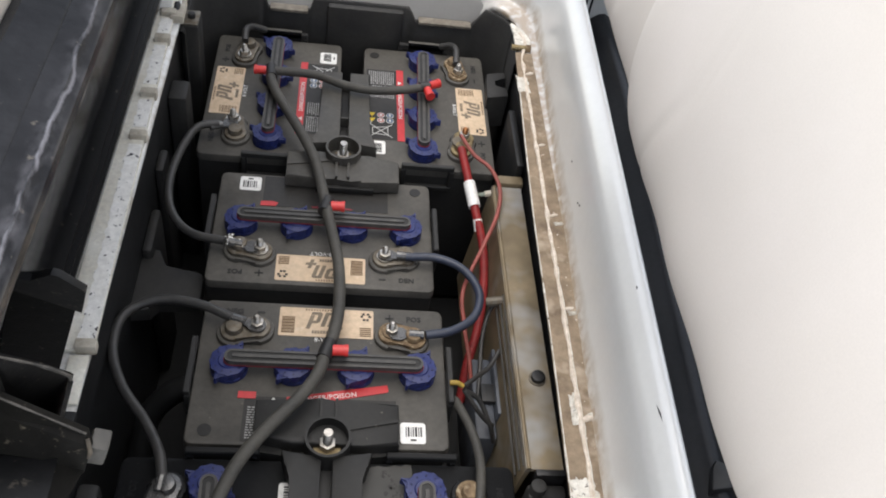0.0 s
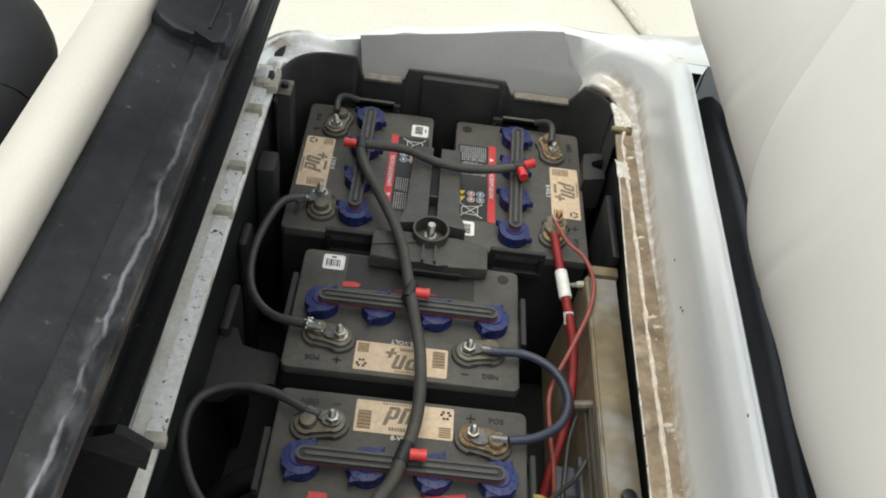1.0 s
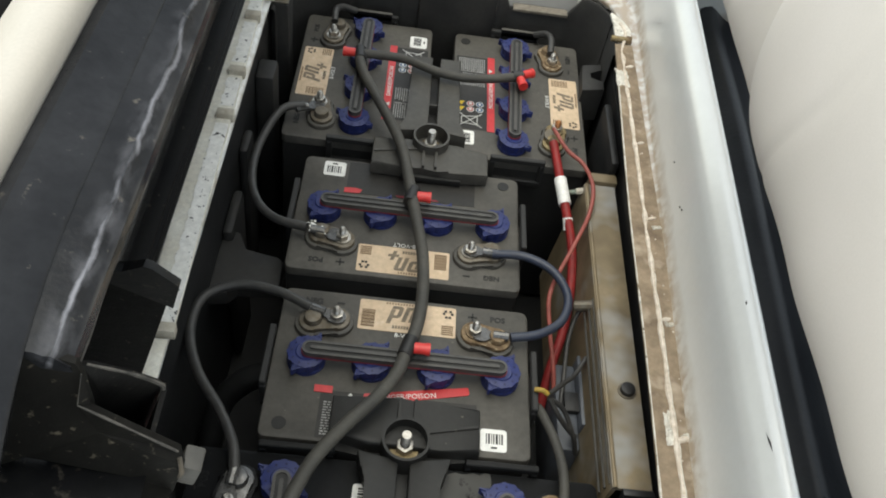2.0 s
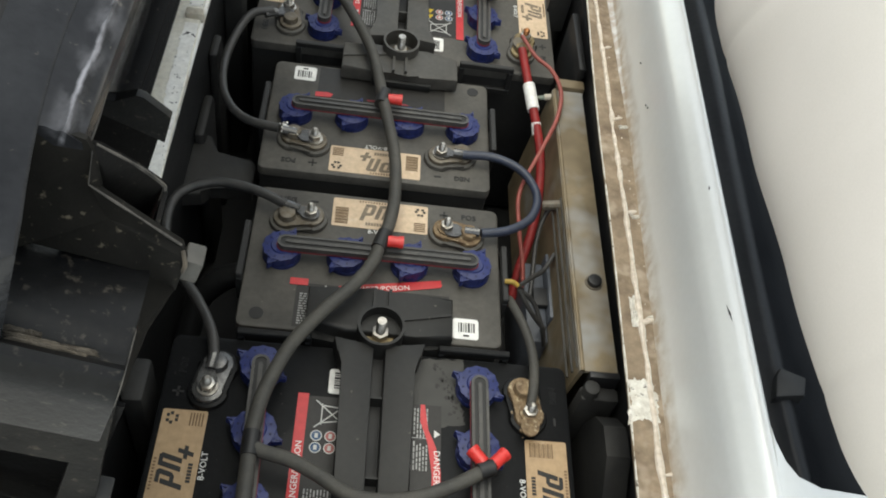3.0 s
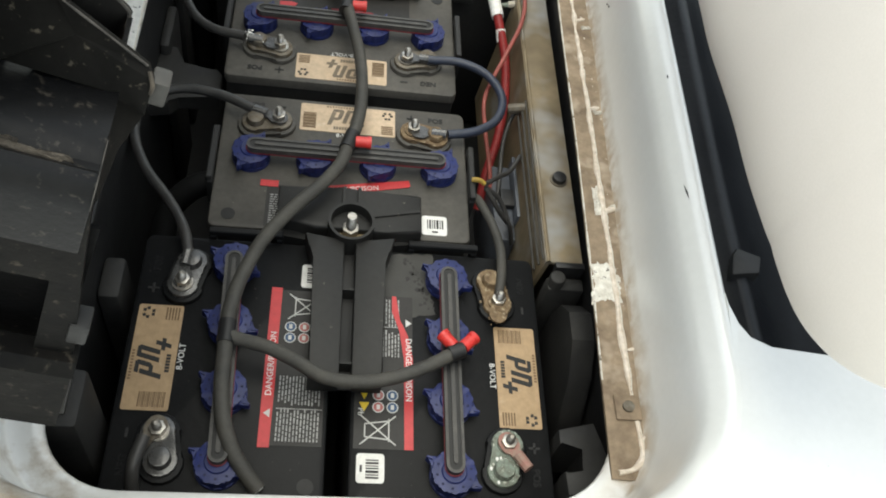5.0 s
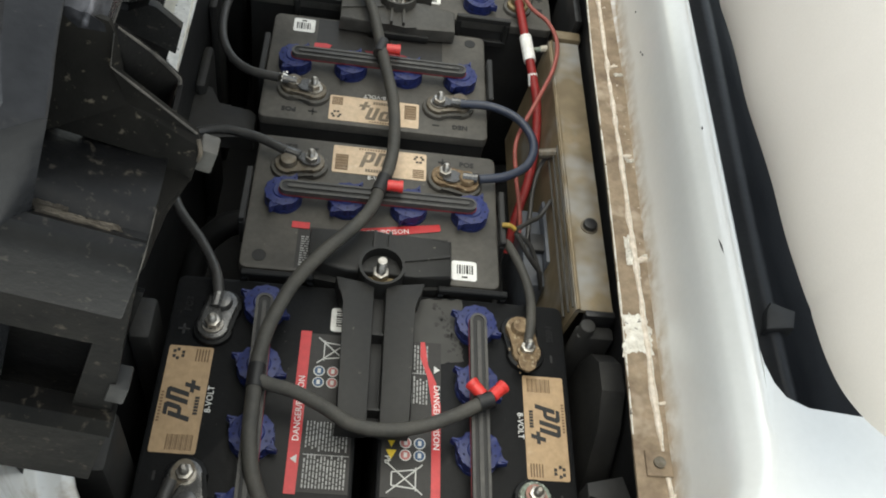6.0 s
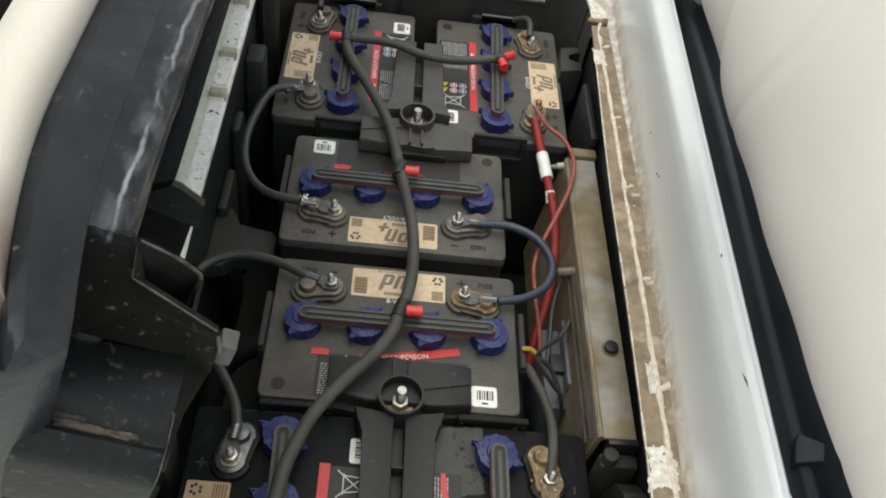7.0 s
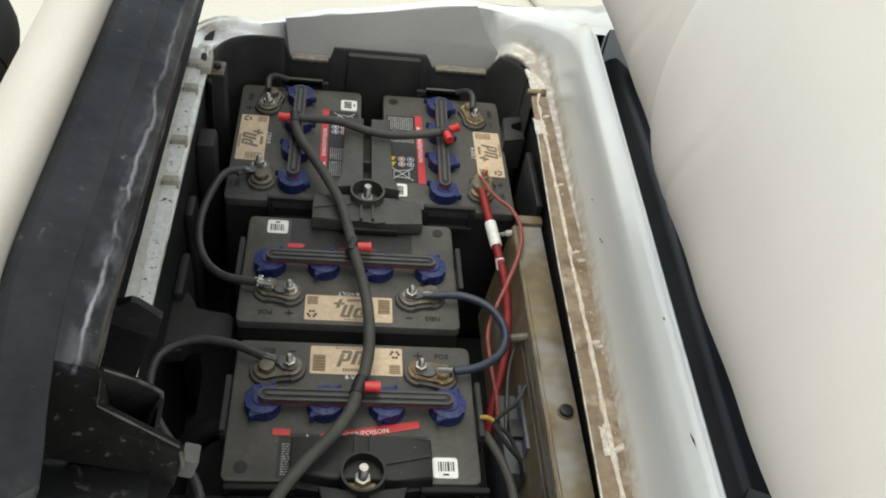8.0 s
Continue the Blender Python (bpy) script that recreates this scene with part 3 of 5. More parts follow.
# grey access panel in the far wall
panel = thing("access_panel", "flat grey plastic access panel with a stepped lower edge", "panel")
sheet = [(-0.117, 0.5795, 0.6940), (0.174, 0.5832, 0.7415), (0.181, 0.576, 0.727), (0.1894, 0.5626, 0.6989), (0.206, 0.558, 0.691), (0.2126, 0.553, 0.682), (0.2126, 0.541, 0.640), (-0.106, 0.541, 0.640)]
bm = bmesh.new()
hi = [bm.verts.new(q) for q in sheet]
lo = [bm.verts.new((x, y + 0.006, z - 0.003)) for x, y, z in sheet]
mid = bm.verts.new((0.04, 0.561, 0.690))
for k in range(len(sheet)):
    n = (k + 1) % len(sheet)
    bm.faces.new((hi[k], hi[n], mid))
    bm.faces.new((lo[k], lo[n], hi[n], hi[k]))
bm.faces.new(lo[::-1])
part("sheet", bm, "panel", panel)
# dirt-caked ledges under it
for x0, x1 in ((-0.104, -0.049), (0.116, 0.196)):
    part("ledge", box(x0, x1, 0.5265, 0.542, 0.6535, 0.6585, 0.0012), "paneledge", panel, "dirt-stained lower ledge")

# ---- black tub ----
tub = thing("battery_tub", "deep black plastic tub under six batteries", "tub", kind="structure")
part("floor_panel", box(-0.235, 0.262, -0.475, 0.555, 0.33, 0.35), "tub", tub)
part("side_panel", box(-0.237, -0.217, -0.475, 0.555, 0.35, 0.69), "tub", tub)
part("side_panel", box(0.250, 0.264, -0.475, 0.555, 0.35, 0.66), "tub", tub)
part("end_panel", box(-0.205, 0.236, 0.541, 0.556, 0.35, 0.610, 0.004), "tub", tub)
bm = bmesh.new()
wall = []
for p, o in loop_points(0.005):
    if p.y > 0.40:
        right, left = ease((p.x - 0.199) / 0.012), ease((-0.106 - p.x) / 0.010)
        low, step = 0.657, ease((p.x + 0.047) / 0.006) * ease((0.112 - p.x) / 0.012)
        top = low + 0.021 * step + 0.031 * max(right, left)
        q = [(0.003, 0.35), (0.003, top - 0.004), (0.0005, top), (-0.003, top), (-0.0055, top - 0.004), (-0.006, 0.35)]
        wall.append([bm.verts.new((p.x + o.x * d, p.y + o.y * d, z)) for d, z in q])
for a, b in zip(wall, wall[1:]):
    if (a[0].co - b[0].co).length < 0.1:
        for k in range(5):
            bm.faces.new((a[k], b[k], b[k + 1], a[k + 1]))
part("far_wall", bm, "ledge", tub, sharp=1.0)
part("end_panel", box(-0.217, 0.246, -0.477, -0.464, 0.35, 0.69), "tub", tub)
part("end_rib", box(-0.020, 0.092, 0.519, 0.532, 0.35, 0.675, 0.004), "ledge", tub)
for y0, y1, x1, z in ((0.305, 0.345, -0.192, 0.655), (0.195, 0.235, -0.205, 0.63), (0.09, 0.16, -0.204, 0.60), (-0.26, -0.215, -0.196, 0.62)):
    part("rib", box(-0.2165, x1, y0, y1, 0.35, z, 0.005), "ledge", tub)
part("ledge", prism([(-0.218, 0.012), (-0.196, 0.016), (-0.188, 0.028), (-0.142, 0.030), (-0.142, 0.068), (-0.150, 0.076), (-0.19, 0.078), (-0.196, 0.105), (-0.218, 0.11)], 0.565, 0.585, bevel=0.003), "ledge", tub)
part("hook", prism([(0.2125, 0.382), (0.244, 0.390), (0.244, 0.408), (0.2250, 0.4105), (0.2250, 0.424), (0.244, 0.430), (0.244, 0.446), (0.232, 0.440), (0.2165, 0.439), (0.2145, 0.412)], 0.585, 0.640, bevel=0.002), "ledge", tub)
part("rib", box(0.236, 0.246, 0.225, 0.340, 0.35, 0.655, 0.003), "tub", tub)
part("clip", prism([(0.202, -0.372), (0.236, -0.364), (0.246, -0.40), (0.246, -0.425), (0.205, -0.432), (0.204, -0.410), (0.222, -0.412), (0.224, -0.388), (0.202, -0.386)], 0.56, 0.625, bevel=0.002), "ledge", tub)
part("flap", prism([(-0.36, 0.35), (-0.36, 0.50), (-0.34, 0.56), (-0.315, 0.61), (-0.285, 0.635), (-0.255, 0.635), (-0.235, 0.615), (-0.225, 0.58), (-0.222, 0.35)], 0.222, 0.246, bevel=0.004, axis="x"), "ledge", tub)
# black strip added to cover the white flange under the seat corner
part("side_lip", box(-0.246, -0.2100, -0.36, -0.190, 0.695, 0.7030, 0.002), "tub", tub)
part("bracket", box(0.207, 0.246, -0.222, -0.206, 0.50, 0.622, 0.004), "ledge", tub)
part("bracket", cyl(0.216, -0.214, 0.60, 0.634, 0.008, seg=16, bevel=0.002), "ledge", tub)

# ---- batteries ----
def make_battery(m, dusty, label, posts=("lead", "lead"), strip_kind=""):
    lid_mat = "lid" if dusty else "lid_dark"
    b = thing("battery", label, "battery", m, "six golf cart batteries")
    # sides are the darker case colour, below a thin dusty lid
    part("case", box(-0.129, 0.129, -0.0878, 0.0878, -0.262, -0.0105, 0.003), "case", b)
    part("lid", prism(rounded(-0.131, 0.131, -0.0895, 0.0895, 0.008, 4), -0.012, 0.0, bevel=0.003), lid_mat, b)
    # lugs take the dark case colour to stand in for shade on them
    for s in (-1, 1):
        lug = bmesh.new()
        for y0, y1, z0, z1 in ((-0.038, 0.032, 0.003, 0.011), (-0.038, 0.032, -0.032, -0.024), (-0.038, -0.031, -0.024, 0.003), (0.025, 0.032, -0.024, 0.003)):
            box(min(s * 0.131, s * 0.1375), max(s * 0.131, s * 0.1375), y0, y1, z0, z1, 0.001, 1, lug)
        part("lug", lug, "case" if dusty else "lid_dark", b)
    # terminals
    for s, kind in zip((-1, 1), posts):
        px, py, sx, sy = s * 0.096, 0.043, s * 0.072, 0.048
        t = part("terminal", prism(capsule(px, py, sx, sy, 0.0185, waist=0.004), 0.0, 0.0055, bevel=0.002), lid_mat, b)
        bm = prism(capsule(px, py, sx, sy, 0.0143, waist=0.003), 0.0055, 0.010, bevel=0.0015)
        cyl(px, py, 0.010, 0.017, 0.0095, 0.0085, bm=bm, bevel=0.001)
        part("post", bm, kind, t)
        bm = cyl(sx, sy, 0.010, 0.012, 0.0095, bm=None, seg=18)
        part("washer", bm, "steel" if kind in ("lead", "tin") else kind, t)
        part("nut", cyl(sx, sy, 0.012, 0.0185, 0.0072, seg=6, bevel=0.0006), "steel", t)
        bm = bmesh.new()
        for i in range(6):
            z = 0.0185 + i * 0.0012
            cyl(sx, sy, z, z + 0.0006, 0.0036, 0.0041, seg=10, bm=bm)
            cyl(sx, sy, z + 0.0006, z + 0.0012, 0.0041, 0.0036, seg=10, bm=bm)
        cyl(sx, sy, 0.0257, 0.0275, 0.0037, 0.0018, seg=10, bm=bm)
        part("stud", bm, "copper" if kind == "brass" else "steel", t)
    # tan label with its print
    lab = part("label", prism(rounded(-0.050, 0.053, 0.0445, 0.0835, 0.002, 3), 0.0, 0.0005), "tan_pale" if dusty else "tan", b, "tan paper label with black print")
    z = 0.0005
    bm = bmesh.new()
    slant = lambda pts: [(x + 0.28 * (y - 0.066) - 0.008, y) for x, y in pts]
    prism(slant([(-0.010, 0.055), (-0.0055, 0.055), (-0.0055, 0.0625), (0.0000, 0.0625), (0.0025, 0.065), (0.0025, 0.0755), (0.0, 0.078), (-0.010, 0.078), (-0.010, 0.0745), (-0.002, 0.0745), (-0.002, 0.066), (-0.0055, 0.066), (-0.0055, 0.0735), (-0.010, 0.0735)]), z, z + 0.0004, bm=bm)
    prism(slant([(0.005, 0.0585), (0.0095, 0.0585), (0.0095, 0.0745), (0.0125, 0.0745), (0.0125, 0.0585), (0.0170, 0.0585), (0.0170, 0.0755), (0.0145, 0.078), (0.005, 0.078)]), z, z + 0.0004, bm=bm)
    prism(slant([(0.0175, 0.0550), (0.0215, 0.0550), (0.0215, 0.0500), (0.0255, 0.0500), (0.0255, 0.0550), (0.0295, 0.0550), (0.0295, 0.0585), (0.0255, 0.0585), (0.0255, 0.0635), (0.0215, 0.0635), (0.0215, 0.0585), (0.0175, 0.0585)]), z, z + 0.0004, bm=bm)
    part("logo", bm, "fadedink" if dusty else "ink", lab)
    bm = bmesh.new()
    for i in range(6):
        plate(-0.014 + i * 0.0030, -0.0118 + i * 0.0030, 0.0490, 0.0528, z, bm)
    part("caption", bm, "fadedink" if dusty else "ink", lab)["kind"] = "stuff"
    bm = bmesh.new()
    for i in range(16):
        plate(-0.047 + (i % 2) * 0.0, -0.033, 0.0485 + i * 0.0014, 0.0485 + i * 0.0014 + (0.0005 if i % 3 else 0.0009), z, bm)
    for i in range(10):
        plate(-0.022 + i * 0.003, -0.0205 + i * 0.003, 0.0800, 0.0822, z, bm)
    for i in range(5):
        plate(0.038, 0.0505, 0.0475 + i * 0.0026, 0.0488 + i * 0.0026, z, bm)
    part("small_print", bm, "brownink", lab)["kind"] = "stuff"
    bm = bmesh.new()
    for k in range(3):
        a = radians(90 + 120 * k)
        for s in (-1, 1):
            a2 = a + s * 0.62
            c = Vector((0.0445 + 0.0045 * math.cos(a2), 0.0745 + 0.0045 * math.sin(a2)))
            prism([(c.x - 0.0016, c.y - 0.0012), (c.x + 0.0016, c.y - 0.0014), (c.x + 0.0012, c.y + 0.0016), (c.x - 0.0014, c.y + 0.0012)], z, z + 0.0004, bm=bm)
    part("recycling_mark", bm, "ink", lab)
    letters("8-VOLT", 0.0078, "white", b, pose(0.002, 0.0405, 0.0004))
    # embossed marks on dusty lids are black to mimic shade in the relief
    letters("NEG", 0.0092, "channel" if dusty else "lid_dark", b, pose(-0.098, 0.074, 0.0004), "embossed_lettering", 0.00035)
    letters("POS", 0.0092, "channel" if dusty else "lid_dark", b, pose(0.098, 0.074, 0.0004), "embossed_lettering", 0.00035)
    bm = plate(-0.074, -0.066, 0.0735, 0.0755, 0.0, t=0.0006)
    part("minus_mark", bm, "channel", b)
    bm = plate(0.066, 0.076, 0.0735, 0.0755, 0.0, t=0.0006)
    plate(0.070, 0.072, 0.0695, 0.0795, 0.0, bm, t=0.0006)
    part("plus_mark", bm, "channel", b)
    part("seal_disc", cyl(-0.112, -0.074, 0, 0.0006, 0.007), "bracket", b)
    # white barcode sticker
    st = part("sticker", prism(rounded(0.081, 0.107, -0.0825, -0.0585, 0.003, 3), 0.0, 0.0005), "paper", b, "white barcode sticker")
    bm = bmesh.new()
    x = 0.0865
    for w in (0.0010, 0.0018, 0.0008, 0.0012, 0.0022, 0.0009, 0.0016):
        plate(x, x + w, -0.0745, -0.0635, 0.0005, bm)
        x += w + 0.0012
    plate(0.0915, 0.0975, -0.0795, -0.0775, 0.0005, bm)
    part("barcode", bm, "ink", st)["kind"] = "stuff"
    # danger label: black film, red strip, white print
    dl = part("danger_label", plate(-0.077, 0.077, -0.0855, -0.0335, 0.0), "film", b, "black warning label with a red strip")
    strip = [(-0.079, -0.0320), (-0.079, -0.0418), (-0.02, -0.0422), (0.02, -0.0418), (0.079, -0.0418), (0.079, -0.0320)]
    if strip_kind == "peeled":
        strip = [(-0.035, -0.0335), (-0.035, -0.0415), (0.010, -0.0365), (0.068, -0.0235), (0.0695, -0.0215), (0.068, -0.0145), (0.030, -0.0215)]
        part("red_scrap", prism([(-0.084, -0.0285), (-0.084, -0.0365), (-0.066, -0.0365), (-0.066, -0.0285)], 0.0006, 0.0011), "redlabel", dl)
    if strip_kind == "torn":
        strip = [(0.077, -0.0335), (0.077, -0.0415), (-0.01, -0.0415), (-0.04, -0.046), (-0.060, -0.053), (-0.077, -0.053), (-0.077, -0.049), (-0.052, -0.0455), (-0.035, -0.038), (-0.012, -0.0335)]
    if strip_kind == "worn":
        strip = [(0.079, -0.0330), (0.079, -0.0405), (0.066, -0.0418), (0.058, -0.0395), (0.061, -0.0335)]
    part("red_strip", prism(strip, 0.0004, 0.0009), "redlabel", dl)
    if strip_kind == "worn":
        part("red_scrap", prism([(0.018, -0.0372), (-0.012, -0.0380), (-0.030, -0.0372), (-0.034, -0.0345), (0.016, -0.0340)], 0.0004, 0.0008), "gasket", dl)
        return b
    letters("DANGER/POISON", 0.0080, "white", dl, pose(0.0 if strip_kind != "peeled" else 0.005, -0.0375 if strip_kind != "peeled" else -0.0325, 0.0011, 0, 0, 0 if strip_kind != "peeled" else 9))
    part("warning_mark", prism([(-0.052, -0.0400), (-0.044, -0.0400), (-0.048, -0.0345)], 0.0009, 0.0012), "print", dl)
    rnd = random.Random(7)
    bm = bmesh.new()
    for i in range(13):
        y = -0.046 - i * 0.0029
        x = -0.073
        while x < -0.012:
            w = rnd.uniform(0.002, 0.006)
            if not (-0.046 < x < -0.041):
                plate(x, min(x + w, -0.012), y - 0.0013, y, 0.0004, bm)
            x += w + 0.0012
    plate(-0.0435, -0.0428, -0.0845, -0.045, 0.0004, bm)
    part("small_print", bm, "greyprint", dl)["kind"] = "stuff"
    # pictograms: six round signs and a crossed-out bin
    for i in range(3):
        for j in range(2):
            cx, cy = 0.0265 + j * 0.0115, -0.0770 + i * 0.0125
            if i == 0:
                part("pictogram", prism([(cx - 0.0042, cy - 0.0045), (cx - 0.0042, cy + 0.0045), (cx + 0.0046, cy)], 0.0004, 0.0008), "yellow", dl)
                continue
            sg = part("pictogram", cyl(cx, cy, 0.0004, 0.0007, 0.0052, seg=20), "print", dl)
            part("face", cyl(cx, cy, 0.0007, 0.0009, 0.0043, seg=20), ("film", "pictored", "pictoblue")[i], sg)
            part("figure", box(cx - 0.0022, cx + 0.0022, cy - 0.0015, cy + 0.0015, 0.0009, 0.0011), "print", sg)
    bm = bmesh.new()
    for (xa, ya), (xb, yb) in (((0.046, -0.049), (0.073, -0.080)), ((0.046, -0.080), (0.073, -0.049)), ((0.051, -0.056), (0.054, -0.076)), ((0.054, -0.076), (0.066, -0.076)), ((0.066, -0.076), (0.068, -0.056)), ((0.049, -0.055), (0.070, -0.055))):
        d = Vector((xb - xa, yb - ya)).normalized() * 0.0005
        prism([(xa - d.y, ya + d.x), (xb - d.y, yb + d.x), (xb + d.y, yb - d.x), (xa + d.y, ya - d.x)], 0.0004, 0.0008, bm=bm)
    part("crossed_bin", bm, "print", dl)
    letters("Pb", 0.0075, "print", dl, pose(0.043, -0.080, 0.0006))
    return b


BATTERIES = [
    ((-0.085, 0.374, 90), True, "dusty black 8-volt battery with lead posts beside the painted rail", ("lead", "lead"), ""),
    ((0.127, 0.374, -90), True, "dusty black 8-volt battery with rusty brass terminals and red cable", ("rusty", "brass"), ""),
    ((-0.006, 0.123, 180), True, "dusty black 8-volt battery turned crosswise under the hose", ("lead", "lead"), "worn"),
    ((0.001, -0.0825, 0), True, "dusty black 8-volt battery turned crosswise with a white barcode sticker", ("lead", "rusty"), "peeled"),
    ((-0.093, -0.318, 90), False, "clean black 8-volt battery with greased zinc terminals", ("tin", "tin"), ""),
    ((0.105, -0.318, -90), False, "black 8-volt battery with rusted and green corroded terminals", ("rusty", "green"), "torn"),
]
for (x, y, a), dusty, text, posts, tail in BATTERIES:
    make_battery(pose(x, y, ZB, 0, 0, a), dusty, text, posts, tail)


# ---- watering caps with their bars ----
def make_manifold(m, label):
    t = thing("watering_manifold", label, "battery cap", m, "watering manifolds")
    e = 0.0945
    bar = part("bar", prism(capsule(-e, 0, e, 0, 0.0080), 0.0178, 0.0228, bevel=0.001), "bar", t)
    outer, inner = capsule(-e, 0, e, 0, 0.0080), capsule(-e, 0, e, 0, 0.0054)
    bm = bmesh.new()
    loops = [[bm.verts.new((*p, z)) for p in pts] for pts, z in ((outer, 0.0220), (outer, 0.0240), (inner, 0.0240), (inner, 0.0220))]
    for la, lb in zip(loops, loops[1:]):
        for k in range(len(outer)):
            bm.faces.new((la[k], la[(k + 1) % len(outer)], lb[(k + 1) % len(outer)], lb[k]))
    part("rim", bm, "bar", bar)
    part("channel", prism(capsule(-e, 0, e, 0, 0.0052), 0.0228, 0.0231), "channel", bar)
    part("ridge", prism(capsule(0.002 - e, 0, e - 0.002, 0, 0.0019, 4), 0.0230, 0.0246), "bar", bar)
    part("gasket", prism(capsule(-e - 0.0005, 0, e + 0.0005, 0, 0.0084), 0.0162, 0.0178), "gasket", t, "dull red gasket strip")
    first = None
    for i, x in enumerate((-0.098, -0.033, 0.033, 0.098)):
        if first is None:
            pts = []
            for k in range(48):
                a = radians(7.5 * k)
                r = 0.0183 + (0.0009 if k % 4 < 2 else 0)
                pts.append((r * math.cos(a), r * math.sin(a)))
            bm = prism(pts, 0.003, 0.0150, bevel=0.0012)
            cyl(0, 0, 0.0, 0.004, 0.0195, seg=28, bm=bm)
            # raised hub inside the ring of vent holes
            cyl(0, 0, 0.0148, 0.0164, 0.0112, 0.0100, seg=24, bm=bm)
            # two finger tabs
            for s in (-1, 1):
                prism([(s * -0.0065, s * 0.0165), (s * 0.0080, s * 0.0160), (s * 0.0078, s * 0.0190), (s * 0.0058, s * 0.0262), (s * 0.0035, s * 0.0262), (s * 0.0018, s * 0.0212), (s * -0.0030, s * 0.0198)], 0.0070, 0.0140, bm=bm, bevel=0.0008)
                prism([(s * 0.0037, s * 0.0205), (s * 0.0056, s * 0.0205), (s * 0.0054, s * 0.0258), (s * 0.0040, s * 0.0258)], 0.0138, 0.0156, bm=bm)
            first = part("cap", bm, "blue", t)
            # dark discs stand in for the shade inside the vent holes
            bm = bmesh.new()
            for k in range(10):
                a = radians(36 * k + 12)
                cyl(0.0148 * math.cos(a), 0.0148 * math.sin(a), 0.0146, 0.0153, 0.0012, seg=8, bm=bm)
            holes = part("vent_plate", bm, "blue_hole", first)
            first.matrix_local = pose(x, 0, 0, 0, 0, -15)
        else:
            c = again(first, t, pose(x, 0, 0, 0, 0, (-15, -24, -11, -19)[i]))
            again(holes, c)
    return t


first = make_manifold(pose(-0.0865, 0.375, ZB, 0, 0, 90), "four blue vent caps joined by a grey rubber bar")
for x, y, a in ((0.1205, 0.371, -91.5), (-0.006, 0.122, 180), (0.0028, -0.083, 0), (-0.0935, -0.318, 92), (0.1040, -0.320, -90)):
    copy_thing(first, pose(x, y, ZB, 0, 0, a))


# ---- hold-down brackets ----
def make_hold_down(m, label, mat="bracket"):
    t = thing("hold_down", label, "bracket", m, "battery hold-downs")
    head = prism([(-0.072, 0.046), (-0.024, 0.050), (-0.010, 0.047), (0.010, 0.047), (0.024, 0.048), (0.070, 0.046), (0.070, 0.0), (0.034, -0.002), (-0.034, -0.002), (-0.072, 0.008)], 0.003, 0.0205, bevel=0.003)
    part("head", head, mat, t)
    bm = prism([(-0.072, 0.010), (0.070, 0.010), (0.070, -0.002), (0.03, -0.008), (-0.03, -0.008), (-0.072, -0.002)], -0.012, 0.004)
    box(-0.009, -0.006, 0.020, 0.047, 0.019, 0.0255, bm=bm)
    box(0.006, 0.009, 0.020, 0.047, 0.019, 0.0255, bm=bm)
    prism([(0.014, 0.012), (0.068, 0.024), (0.068, 0.027), (0.014, 0.016)], 0.0195, 0.0225, bm=bm)
    part("skirt", bm, mat, t)
    part("step", box(-0.040, 0.032, 0.044, 0.0525, 0.0015, 0.0105, 0.001), "channel", t, "black recessed step")
    for s in (-1, 1):
        outline = [(s * 0.0055, -0.018), (s * 0.043, -0.012), (s * 0.039, -0.028), (s * 0.0325, -0.040), (s * 0.0325, -0.166), (s * 0.0055, -0.166)]
        part("arm", prism(outline, 0.003, 0.0255, bevel=0.0015), mat, t)
    # web coloured black so the gap between the arms looks deep and shaded
    bm = box(-0.0056, 0.0056, -0.165, -0.018, 0.003, 0.006)
    part("web", bm, "channel", t)
    for y in (-0.072, -0.148):
        part("cross_rib", box(-0.0056, 0.0056, y, y + 0.002, 0.006, 0.022), mat, t)
    n = 28
    bm = bmesh.new()
    rings = []
    for r, z in ((0.0225, 0.004), (0.0225, 0.033), (0.0198, 0.033), (0.0195, 0.012), (0.0, 0.012)):
        rings.append([bm.verts.new((r * math.cos(2 * math.pi * k / n), r * math.sin(2 * math.pi * k / n), z)) for k in range(n)] if r else [bm.verts.new((0, 0, z))])
    for a, b in zip(rings, rings[1:]):
        for k in range(n):
            bm.faces.new((a[k], a[(k + 1) % n], b[(k + 1) % n], b[k]) if len(b) > 1 else (a[k], a[(k + 1) % n], b[0]))
    part("cup", bm, mat, t)
    part("washer", cyl(0, 0, 0.012, 0.014, 0.0135), "brass", t)
    part("nut", cyl(0, 0, 0.014, 0.022, 0.0085, seg=6, bevel=0.0007), "steel", t)
    bm = bmesh.new()
    for i in range(11):
        z = 0.022 + i * 0.0016
        cyl(0, 0, z, z + 0.0008, 0.0044, 0.0050, seg=12, bm=bm)
        cyl(0, 0, z + 0.0008, z + 0.0016, 0.0050, 0.0044, seg=12, bm=bm)
    part("bolt", bm, "steel", t)
    return t


make_hold_down(pose(0.009, -0.178, ZB), "grey-black plastic hold-down bracket bolted across three batteries")
make_hold_down(pose(0.012, 0.238, ZB, 0, 0, 180), "dusty grey plastic hold-down bracket bolted across three batteries", "bracket_dusty")

